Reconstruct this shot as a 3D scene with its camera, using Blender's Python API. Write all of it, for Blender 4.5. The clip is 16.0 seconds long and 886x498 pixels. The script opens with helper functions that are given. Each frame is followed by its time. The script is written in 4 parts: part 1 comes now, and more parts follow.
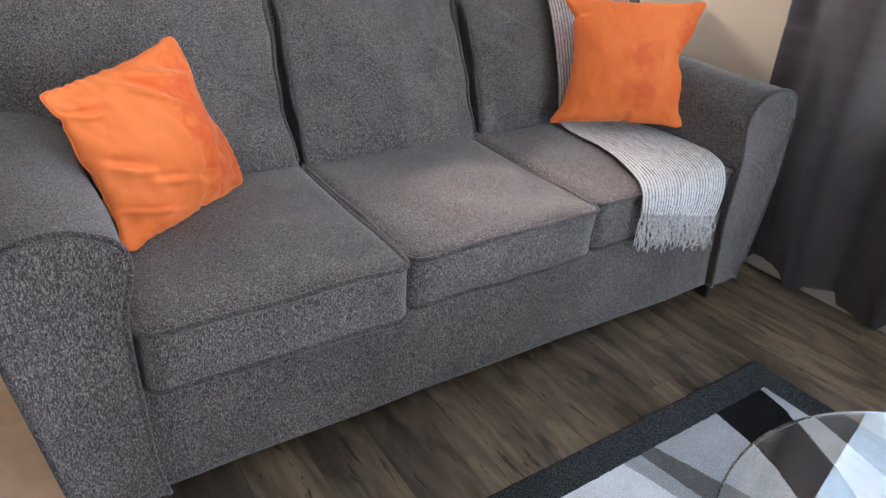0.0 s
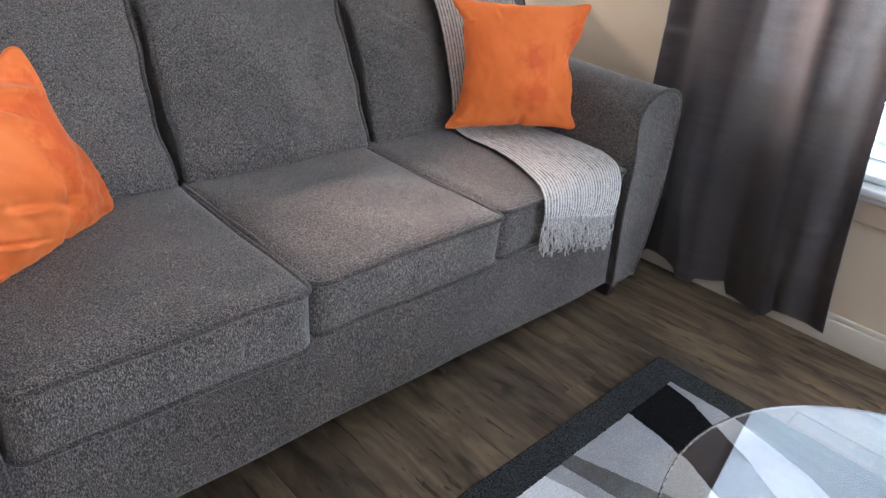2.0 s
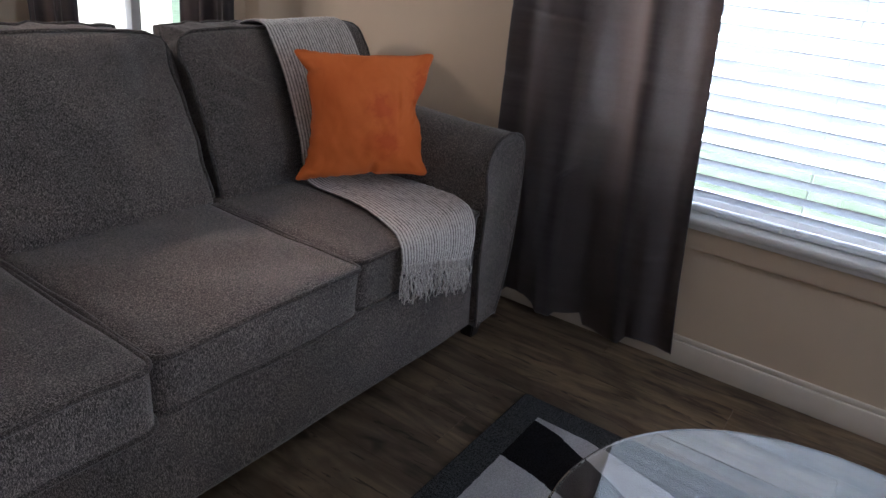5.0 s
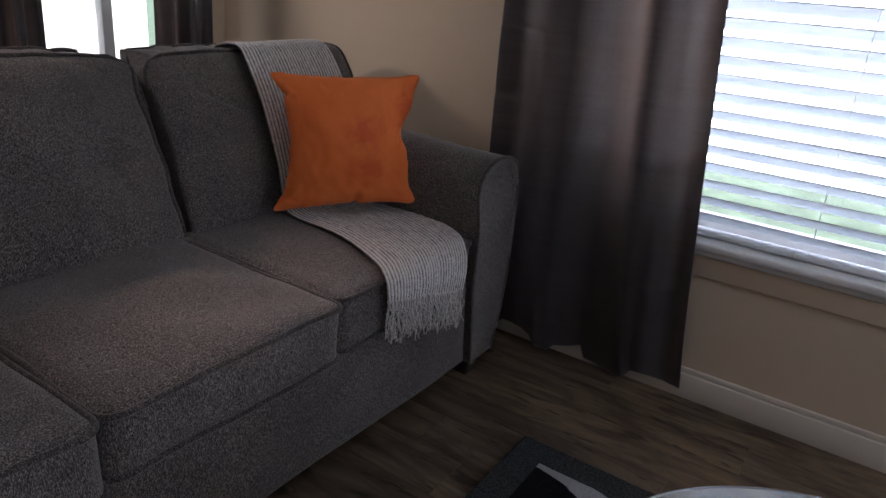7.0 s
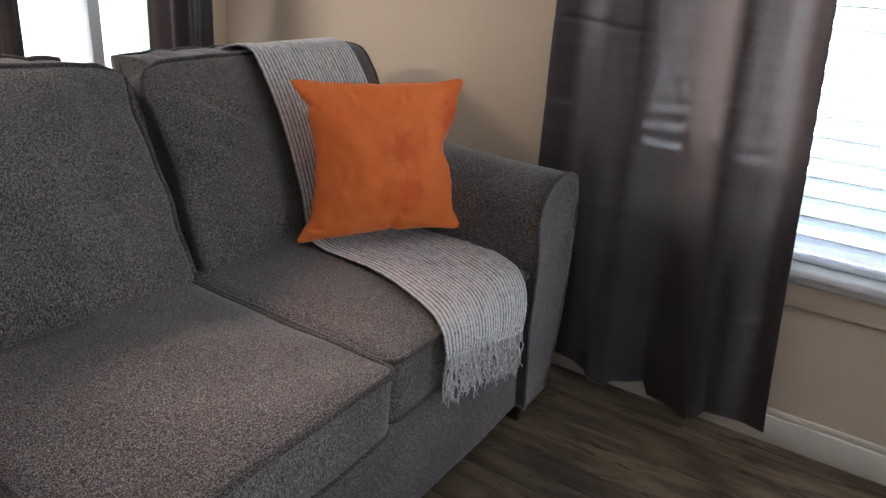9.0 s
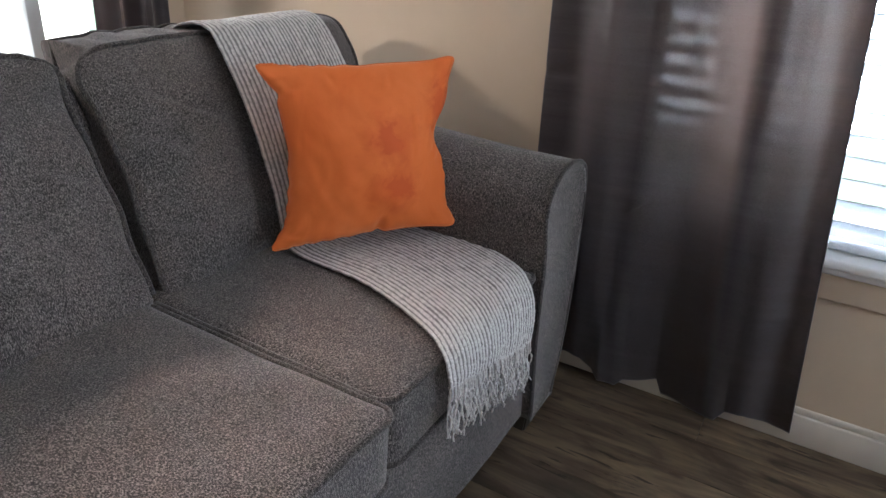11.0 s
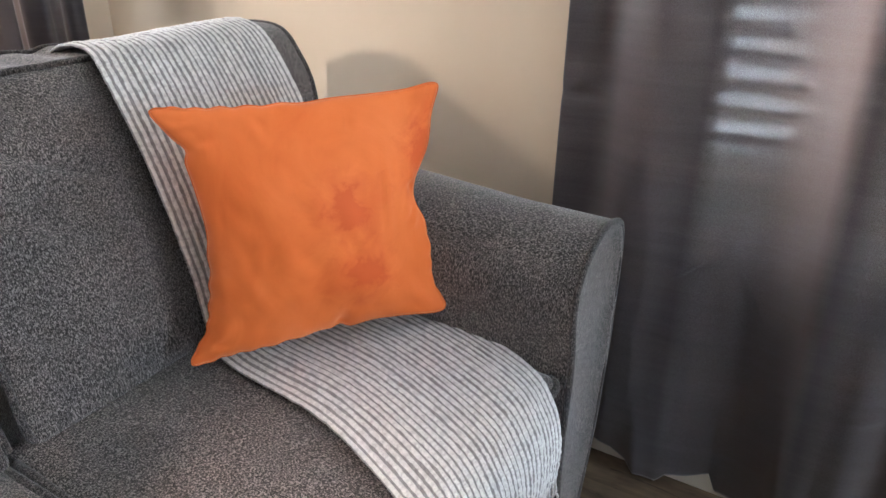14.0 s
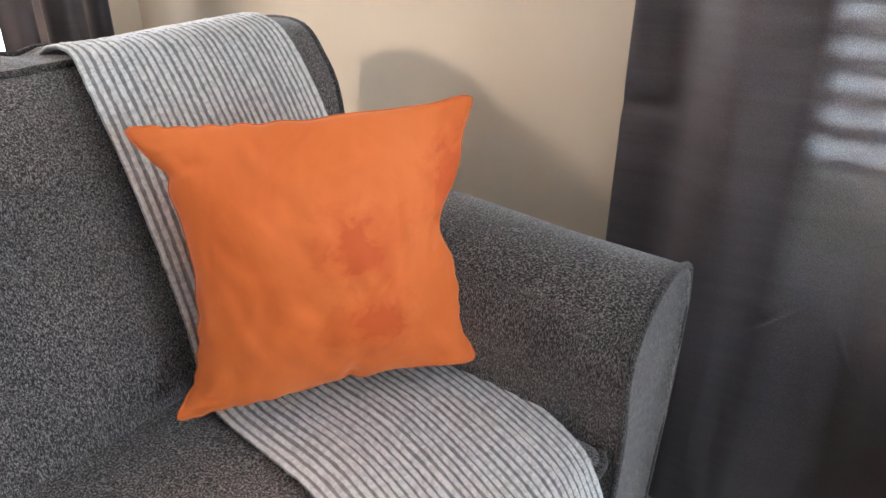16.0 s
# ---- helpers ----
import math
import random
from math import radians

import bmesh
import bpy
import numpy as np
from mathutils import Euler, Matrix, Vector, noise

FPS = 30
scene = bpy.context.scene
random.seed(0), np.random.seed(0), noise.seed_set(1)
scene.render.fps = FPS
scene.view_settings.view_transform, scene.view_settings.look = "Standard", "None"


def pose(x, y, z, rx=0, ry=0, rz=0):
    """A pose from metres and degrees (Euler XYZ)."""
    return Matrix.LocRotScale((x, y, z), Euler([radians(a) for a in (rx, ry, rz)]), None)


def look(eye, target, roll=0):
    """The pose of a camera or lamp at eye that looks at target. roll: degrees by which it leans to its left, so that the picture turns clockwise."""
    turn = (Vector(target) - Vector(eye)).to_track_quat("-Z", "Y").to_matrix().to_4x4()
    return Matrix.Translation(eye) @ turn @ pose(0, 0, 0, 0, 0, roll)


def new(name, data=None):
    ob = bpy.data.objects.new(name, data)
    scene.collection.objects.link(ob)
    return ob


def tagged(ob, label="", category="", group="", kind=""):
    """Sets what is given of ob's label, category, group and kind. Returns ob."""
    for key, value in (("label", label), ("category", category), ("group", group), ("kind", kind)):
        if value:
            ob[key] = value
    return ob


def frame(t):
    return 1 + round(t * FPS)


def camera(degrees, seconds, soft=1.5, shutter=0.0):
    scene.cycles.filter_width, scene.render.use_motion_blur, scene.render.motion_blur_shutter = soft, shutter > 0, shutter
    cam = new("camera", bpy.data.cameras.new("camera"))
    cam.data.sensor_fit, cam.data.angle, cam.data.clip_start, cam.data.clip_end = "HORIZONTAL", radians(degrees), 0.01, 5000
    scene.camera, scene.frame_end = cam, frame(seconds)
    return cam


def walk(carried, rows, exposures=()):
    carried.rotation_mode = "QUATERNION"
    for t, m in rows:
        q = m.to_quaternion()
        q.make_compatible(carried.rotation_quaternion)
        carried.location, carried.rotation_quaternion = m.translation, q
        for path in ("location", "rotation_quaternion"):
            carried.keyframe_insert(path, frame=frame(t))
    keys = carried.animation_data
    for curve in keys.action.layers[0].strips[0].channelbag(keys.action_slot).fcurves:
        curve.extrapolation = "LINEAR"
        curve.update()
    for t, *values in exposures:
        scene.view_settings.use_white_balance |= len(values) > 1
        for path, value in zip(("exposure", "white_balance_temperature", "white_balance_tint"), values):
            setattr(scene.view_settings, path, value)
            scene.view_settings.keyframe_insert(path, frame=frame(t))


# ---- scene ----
cam = camera(66.1, 16.0)
PATH = [
    (0, (-0.078, -1.095, 1.206), (0.943, 0.333, 0.247), 4.2),
    (0.5, (-0.071, -1.068, 1.2), (0.993, 0.336, 0.254), 3.9),
    (1, (-0.059, -1.04, 1.201), (1.069, 0.316, 0.258), 4.3),
    (1.5, (-0.052, -1.021, 1.194), (1.143, 0.28, 0.257), 5.1),
    (2, (-0.044, -1.006, 1.19), (1.226, 0.23, 0.262), 5.5),
    (2.5, (-0.035, -1.01, 1.187), (1.296, 0.175, 0.279), 5.4),
    (3, (-0.029, -1.01, 1.189), (1.363, 0.137, 0.325), 5.6),
    (3.5, (-0.026, -1.004, 1.186), (1.429, 0.079, 0.344), 6.5),
    (4, (-0.022, -1.001, 1.182), (1.476, 0.036, 0.356), 6.6),
    (4.5, (-0.017, -0.997, 1.186), (1.517, 0.01, 0.391), 6.3),
    (4.7, (-0.012, -1.0, 1.194), (1.534, -0.003, 0.409), 6.4),
    (6.8, (0.108, -0.951, 1.166), (1.694, 0.033, 0.447), 5.2),
    (7, (0.123, -0.938, 1.16), (1.706, 0.06, 0.454), 5.3),
    (7.5, (0.202, -0.853, 1.149), (1.774, 0.167, 0.449), 5.7),
    (8, (0.281, -0.793, 1.137), (1.827, 0.252, 0.417), 6.1),
    (8.5, (0.311, -0.739, 1.135), (1.835, 0.33, 0.404), 5.7),
    (9, (0.297, -0.643, 1.146), (1.884, 0.332, 0.418), 4.4),
    (9.2, (0.28, -0.598, 1.14), (1.902, 0.315, 0.409), 4.3),
    (11.3, (0.517, -0.499, 1.154), (2.088, 0.408, 0.311), 3.1),
    (11.5, (0.553, -0.503, 1.141), (2.111, 0.415, 0.286), 3.3),
    (12, (0.619, -0.437, 1.124), (2.159, 0.478, 0.235), 2.0),
    (12.5, (0.695, -0.318, 1.133), (2.288, 0.513, 0.256), 0.8),
    (13, (0.753, -0.271, 1.13), (2.385, 0.498, 0.267), 1.0),
    (13.5, (0.797, -0.267, 1.136), (2.409, 0.554, 0.282), 1.1),
    (14, (0.87, -0.279, 1.154), (2.44, 0.602, 0.282), 1.6),
    (14.5, (0.944, -0.284, 1.162), (2.464, 0.659, 0.267), 1.6),
    (15, (0.988, -0.286, 1.151), (2.465, 0.729, 0.263), 1.3),
    (15.5, (1.024, -0.258, 1.153), (2.48, 0.761, 0.236), 1.4),
    (16, (1.05, -0.211, 1.152), (2.519, 0.792, 0.239), 1.1),
]
EXPOSURES = [(t, 1.84 + stops, kelvin, tint) for t, stops, kelvin, tint in (
    (0.0, 0.95, 5500, 11), (1.5, 0.85, 5550, 11), (3.0, 0.7, 5650, 12), (4.0, 0.02, 5700, 14), (4.7, -0.48, 5750, 16), (6.8, -1.03, 5850, 20), (7.5, -1.1, 5850, 20),
    (8.0, -1.0, 5850, 19), (8.5, -0.40, 5800, 16), (9.0, -0.04, 5800, 13), (11.5, 0.38, 5700, 12), (12.5, 1.08, 5650, 10), (14.0, 0.94, 5650, 10), (16.0, 0.90, 5650, 10))]
walk(cam, [(t, look(eye, target, roll)) for t, eye, target, roll in PATH], EXPOSURES)

# ---------------------------------------------------------------- light
world = bpy.data.worlds.new("world")
scene.world = world
world.use_nodes = True
wn = world.node_tree
sky = wn.nodes.new("ShaderNodeTexSky")
sky.sky_type = "NISHITA"
sky.sun_disc = False
sky.sun_elevation = radians(81)
sky.sun_rotation = radians(240)
wn.nodes["Background"].inputs[1].default_value = 0.15
wn.links.new(sky.outputs[0], wn.nodes["Background"].inputs[0])
sun = new("sun", bpy.data.lights.new("sun", "SUN"))
sun.data.energy, sun.data.angle, sun.data.color = 5.0, radians(0.5), (1.0, 0.95, 0.88)
sun.matrix_world = look((0, 0, 0), (0.12, 0.08, -1.0))


def area(name, eye, target, sx, sy, watts, colour, spread=180):
    lamp = new(name, bpy.data.lights.new(name, "AREA"))
    lamp.data.shape, lamp.data.size, lamp.data.size_y = "RECTANGLE", sx, sy
    lamp.data.energy, lamp.data.color = watts, colour
    lamp.data.spread = radians(spread)
    lamp.matrix_world = look(eye, target)
    return lamp


area("back_window_daylight", (1.60, 1.74, 1.31), (1.60, 0.0, 1.31), 0.62, 1.50, 3.2, (1.0, 0.90, 0.78))
# small spots added in the far window: one wall shadow, one warm seat patch
area("far_back_window_spot", (0.45, 1.63, 1.475), (2.19, 0.45, 0.85), 0.12, 0.14, 1.15, (1.0, 0.80, 0.62), 100)
area("far_back_window_spot", (0.84, 1.63, 1.87), (1.14, 0.04, 0.5), 0.22, 0.16, 0.55, (1.0, 0.70, 0.52), 32)
area("side_window_daylight", (2.42, -0.94, 1.385), (0.0, -0.94, 1.385), 1.80, 1.33, 37, (0.93, 0.965, 1.0))
# two unseen fill lamps, added to brighten the sofa; no known windows there
area("west_fill_lamp", (-4.25, -2.90, 1.62), (1.8, 0.3, 0.9), 0.7, 0.8, 0.6, (1.0, 0.84, 0.68))
area("front_fill_lamp", (1.3, -4.44, 1.5), (1.2, 0.4, 0.6), 1.5, 1.25, 9.0, (1.0, 0.95, 0.90))


# ---------------------------------------------------------------- materials
def nodes(name):
    m = bpy.data.materials.new(name)
    m.use_nodes = True
    t = m.node_tree
    return m, t, t.nodes["Principled BSDF"]


def node(t, kind, **kw):
    n = t.nodes.new(kind)
    for k, v in kw.items():
        n.inputs[k].default_value = v
    return n


def ramp(t, src, stops):
    r = t.nodes.new("ShaderNodeValToRGB")
    e = r.color_ramp.elements
    while len(e) < len(stops):
        e.new(0.5)
    for el, (p, c) in zip(e, stops):
        el.position = p
        el.color = (*c, 1) if len(c) == 3 else c
    t.links.new(src, r.inputs[0])
    return r.outputs[0]


def mapped(t, scale, coord="Object"):
    c = t.nodes.new("ShaderNodeTexCoord")
    m = node(t, "ShaderNodeMapping")
    m.inputs["Scale"].default_value = scale
    t.links.new(c.outputs[coord], m.inputs[0])
    return m.outputs[0]


def noise_tex(t, vec, scale, detail=3.0, rough=0.6):
    n = node(t, "ShaderNodeTexNoise", Scale=scale, Detail=detail, Roughness=rough)
    t.links.new(vec, n.inputs["Vector"])
    return n.outputs[0]


def mix(t, fac, a, b, mode="MIX"):
    m = t.nodes.new("ShaderNodeMix")
    m.data_type = "RGBA"
    m.blend_type = mode
    for s, v in ((m.inputs[0], fac), (m.inputs[6], a), (m.inputs[7], b)):
        if isinstance(v, (int, float)):
            s.default_value = v
        elif isinstance(v, tuple):
            s.default_value = (*v, 1)
        else:
            t.links.new(v, s)
    return m.outputs[2]


def bump(t, b, height, strength, dist):
    n = node(t, "ShaderNodeBump", Strength=strength, Distance=dist)
    t.links.new(height, n.inputs["Height"])
    t.links.new(n.outputs[0], b.inputs["Normal"])


def plain(name, colour, rough=0.5, metal=0.0, var=0.12, scale=30.0, bumpy=0.0):
    m, t, b = nodes(name)
    v = mapped(t, (1, 1, 1))
    n1 = noise_tex(t, v, scale)
    dark = tuple(c * (1 - var) for c in colour)
    lite = tuple(min(1, c * (1 + var)) for c in colour)
    t.links.new(ramp(t, n1, [(0.3, dark), (0.7, lite)]), b.inputs["Base Color"])
    b.inputs["Roughness"].default_value = rough
    b.inputs["Metallic"].default_value = metal
    if bumpy:
        bump(t, b, noise_tex(t, v, scale * 8), bumpy, 0.002)
    return m


def tweed(name, shade=1.0):
    """Grey chenille cloth: pale and dark flecks drawn out along the warp."""
    m, t, b = nodes(name)
    geo = t.nodes.new("ShaderNodeNewGeometry")
    sep = t.nodes.new("ShaderNodeSeparateXYZ")
    t.links.new(geo.outputs["Normal"], sep.inputs[0])
    up = node(t, "ShaderNodeMath")
    up.operation = "ABSOLUTE"
    t.links.new(sep.outputs[2], up.inputs[0])
    gt = node(t, "ShaderNodeMath")
    gt.operation = "GREATER_THAN"
    gt.inputs[1].default_value = 0.7
    t.links.new(up.outputs[0], gt.inputs[0])
    flat = mix(t, 0.40, noise_tex(t, mapped(t, (430, 300, 430)), 1.0, 1.0), noise_tex(t, mapped(t, (900, 620, 900)), 1.0, 1.0))
    wall = mix(t, 0.55, noise_tex(t, mapped(t, (520, 520, 150)), 1.0, 1.0), noise_tex(t, mapped(t, (1000, 1000, 270)), 1.0, 1.0))
    fl = mix(t, gt.outputs[0], wall, flat)
    c = ramp(t, fl, [(0.38, (0.013, 0.0125, 0.0125)), (0.47, (0.048, 0.0455, 0.0445)), (0.54, (0.142, 0.133, 0.129)), (0.63, (0.310, 0.292, 0.282))])
    c = mix(t, 0.06, c, (0.088, 0.083, 0.081))
    big = ramp(t, noise_tex(t, mapped(t, (5, 5, 5)), 1.0), [(0.30, (0.74, 0.755, 0.755)), (0.70, (1.14, 1.085, 1.05))])
    c = mix(t, 1.0, c, big, "MULTIPLY")
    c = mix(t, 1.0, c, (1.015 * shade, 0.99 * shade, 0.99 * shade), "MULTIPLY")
    t.links.new(c, b.inputs["Base Color"])
    b.inputs["Roughness"].default_value = 0.92
    b.inputs["Specular IOR Level"].default_value = 0.2
    b.inputs["Sheen Weight"].default_value = 0.25
    bump(t, b, fl, 0.6, 0.0016)
    return m


def velvet(name, marks):
    """Orange velvet; marks: (u, v, radius) where the nap lies brushed the other way."""
    m, t, b = nodes(name)
    n1 = noise_tex(t, mapped(t, (6, 6, 6)), 1.0, 2.0, 0.5)
    c = ramp(t, n1, [(0.34, (0.70, 0.150, 0.020)), (0.68, (0.755, 0.183, 0.033))])
    uv = t.nodes.new("ShaderNodeTexCoord").outputs["UV"]
    wob = node(t, "ShaderNodeTexNoise", Scale=11.0, Detail=7.0, Roughness=0.68, Distortion=0.5)
    t.links.new(uv, wob.inputs["Vector"])
    nap = node(t, "ShaderNodeTexNoise", Scale=1.0, Detail=5.0, Roughness=0.62, Distortion=0.8)
    lie = node(t, "ShaderNodeMapping")
    lie.inputs["Scale"].default_value = (4.5, 2.4, 1.0)
    t.links.new(uv, lie.inputs[0])
    t.links.new(lie.outputs[0], nap.inputs["Vector"])
    c = mix(t, 1.0, c, ramp(t, nap.outputs[0], [(0.36, (0.95, 0.89, 0.76)), (0.50, (1.0, 1.0, 1.0)), (0.64, (1.03, 1.09, 1.32))]), "MULTIPLY")
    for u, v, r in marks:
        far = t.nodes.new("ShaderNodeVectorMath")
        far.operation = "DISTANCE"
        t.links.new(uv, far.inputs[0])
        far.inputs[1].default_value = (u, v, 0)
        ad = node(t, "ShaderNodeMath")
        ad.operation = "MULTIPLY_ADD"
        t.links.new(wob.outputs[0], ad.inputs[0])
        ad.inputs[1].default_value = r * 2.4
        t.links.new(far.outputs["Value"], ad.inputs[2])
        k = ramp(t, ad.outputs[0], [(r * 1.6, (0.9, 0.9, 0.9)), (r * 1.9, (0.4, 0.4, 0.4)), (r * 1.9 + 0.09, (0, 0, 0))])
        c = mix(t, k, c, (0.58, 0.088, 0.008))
    t.links.new(c, b.inputs["Base Color"])
    b.inputs["Roughness"].default_value = 0.75
    b.inputs["Sheen Weight"].default_value = 0.42
    b.inputs["Sheen Roughness"].default_value = 0.35
    b.inputs["Sheen Tint"].default_value = (1.0, 0.6, 0.38, 1)
    bump(t, b, noise_tex(t, mapped(t, (500, 500, 500)), 1.0), 0.15, 0.0006)
    return m


def plank_mat():
    m, t, b = nodes("plank_wood")
    info = t.nodes.new("ShaderNodeObjectInfo")
    c = t.nodes.new("ShaderNodeTexCoord")
    add = t.nodes.new("ShaderNodeVectorMath")
    add.operation = "ADD"
    sc = t.nodes.new("ShaderNodeVectorMath")
    sc.operation = "SCALE"
    comb = t.nodes.new("ShaderNodeCombineXYZ")
    for i in range(3):
        t.links.new(info.outputs["Random"], comb.inputs[i])
    t.links.new(comb.outputs[0], sc.inputs[0])
    sc.inputs["Scale"].default_value = 37.0
    t.links.new(c.outputs["Object"], add.inputs[0])
    t.links.new(sc.outputs[0], add.inputs[1])
    mp = node(t, "ShaderNodeMapping")
    mp.inputs["Scale"].default_value = (15, 1.7, 10)
    t.links.new(add.outputs[0], mp.inputs[0])
    grain = node(t, "ShaderNodeTexNoise", Scale=1.0, Detail=6.0, Roughness=0.6, Distortion=1.6)
    t.links.new(mp.outputs[0], grain.inputs["Vector"])
    mp2 = node(t, "ShaderNodeMapping")
    mp2.inputs["Scale"].default_value = (13, 4.5, 10)
    t.links.new(add.outputs[0], mp2.inputs[0])
    knots = node(t, "ShaderNodeTexNoise", Scale=1.0, Detail=2.0, Roughness=0.5, Distortion=0.6)
    t.links.new(mp2.outputs[0], knots.inputs["Vector"])
    col = ramp(t, grain.outputs[0], [(0.26, (0.040, 0.031, 0.022)), (0.46, (0.108, 0.084, 0.060)), (0.74, (0.205, 0.162, 0.116))])
    kn = ramp(t, knots.outputs[0], [(0.29, (0.22, 0.19, 0.17)), (0.37, (1, 1, 1))])
    col = mix(t, 1.0, col, kn, "MULTIPLY")
    mp3 = node(t, "ShaderNodeMapping")
    mp3.inputs["Scale"].default_value = (60, 6.5, 10)
    t.links.new(add.outputs[0], mp3.inputs[0])
    split = node(t, "ShaderNodeTexNoise", Scale=1.0, Detail=3.0, Roughness=0.55, Distortion=0.8)
    t.links.new(mp3.outputs[0], split.inputs["Vector"])
    col = mix(t, 1.0, col, ramp(t, split.outputs[0], [(0.33, (0.22, 0.19, 0.17)), (0.37, (1, 1, 1))]), "MULTIPLY")
    mp4 = node(t, "ShaderNodeMapping")
    mp4.inputs["Scale"].default_value = (9, 3.2, 10)
    t.links.new(add.outputs[0], mp4.inputs[0])
    mott = node(t, "ShaderNodeTexNoise", Scale=1.0, Detail=4.0, Roughness=0.65, Distortion=0.9)
    t.links.new(mp4.outputs[0], mott.inputs["Vector"])
    col = mix(t, 1.0, col, ramp(t, mott.outputs[0], [(0.36, (0.55, 0.51, 0.48)), (0.52, (1.0, 0.97, 0.92)), (0.68, (1.22, 1.15, 1.02))]), "MULTIPLY")
    tone = ramp(t, info.outputs["Random"], [(0.0, (0.66, 0.64, 0.64)), (0.5, (0.92, 0.90, 0.88)), (1.0, (1.18, 1.14, 1.06))])
    col = mix(t, 1.0, col, tone, "MULTIPLY")
    t.links.new(col, b.inputs["Base Color"])
    rr = ramp(t, grain.outputs[0], [(0.3, (0.55, 0.55, 0.55)), (0.7, (0.38, 0.38, 0.38))])
    t.links.new(rr, b.inputs["Roughness"])
    bump(t, b, grain.outputs[0], 0.25, 0.001)
    return m


def curtain_mat(name, thin=True):
    """Dark satin-backed blackout cloth; fine pinholes let some of the outside through, most in placed light bands."""
    m, t, b = nodes(name)
    n1 = noise_tex(t, mapped(t, (3, 3, 60)), 1.0, 4.0)
    c = ramp(t, n1, [(0.3, (0.040, 0.035, 0.039)), (0.7, (0.076, 0.066, 0.071))])
    t.links.new(mix(t, 1.0, c, ramp(t, noise_tex(t, mapped(t, (700, 700, 500)), 1.0, 1.0), [(0.35, (0.72, 0.72, 0.74)), (0.65, (1.2, 1.18, 1.16))]), "MULTIPLY"), b.inputs["Base Color"])
    b.inputs["Roughness"].default_value = 0.36
    b.inputs["Sheen Weight"].default_value = 0.3
    bump(t, b, noise_tex(t, mapped(t, (260, 260, 420)), 1.0, 2.0), 0.35, 0.0010)
    out = t.nodes["Material Output"]
    tr = t.nodes.new("ShaderNodeBsdfTranslucent")
    tr.inputs[0].default_value = (0.58, 0.46, 0.40, 1)
    mx = t.nodes.new("ShaderNodeMixShader")
    along = t.nodes.new("ShaderNodeTexCoord")
    cut = t.nodes.new("ShaderNodeSeparateXYZ")
    t.links.new(along.outputs["UV"], cut.inputs[0])
    # lit and shaded folds put in as translucency steps across the width
    fold_shade = [(0.0, 0.05), (0.09, 0.06), (0.16, 0.24), (0.28, 0.16), (0.38, 0.04), (0.46, 0.13), (0.55, 0.18), (0.62, 0.32), (0.69, 0.40), (0.74, 0.07), (0.80, 0.15), (0.93, 0.26), (1.0, 0.16)]
    t.links.new(ramp(t, cut.outputs[0], [(p, (k, k, k)) for p, k in fold_shade]), mx.inputs[0])
    t.links.new(b.outputs[0], mx.inputs[1])
    t.links.new(tr.outputs[0], mx.inputs[2])
    last = mx.outputs[0]
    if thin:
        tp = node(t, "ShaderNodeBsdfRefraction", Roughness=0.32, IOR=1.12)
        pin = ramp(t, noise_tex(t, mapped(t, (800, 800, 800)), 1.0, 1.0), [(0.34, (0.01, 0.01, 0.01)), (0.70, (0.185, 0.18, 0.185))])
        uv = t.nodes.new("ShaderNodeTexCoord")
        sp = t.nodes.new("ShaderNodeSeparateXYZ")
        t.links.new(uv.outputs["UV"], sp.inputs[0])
        # see-through stepped across the width, so bright bands fall where set
        light_bands = ramp(t, sp.outputs[0], [(0.10, (0.1, 0.1, 0.1)), (0.26, (0.5, 0.5, 0.5)), (0.38, (0.2, 0.2, 0.2)), (0.43, (1, 1, 1)), (0.54, (0.9, 0.9, 0.9)), (0.60, (0.5, 0.5, 0.5)), (0.75, (0.1, 0.1, 0.1)), (0.80, (0.9, 0.9, 0.9)), (0.92, (0.75, 0.75, 0.75)), (0.96, (0.25, 0.25, 0.25))])
        pin = mix(t, 1.0, pin, light_bands, "MULTIPLY")
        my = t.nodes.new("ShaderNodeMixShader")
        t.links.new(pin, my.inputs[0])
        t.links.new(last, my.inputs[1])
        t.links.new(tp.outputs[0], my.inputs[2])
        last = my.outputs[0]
    t.links.new(last, out.inputs[0])
    return m


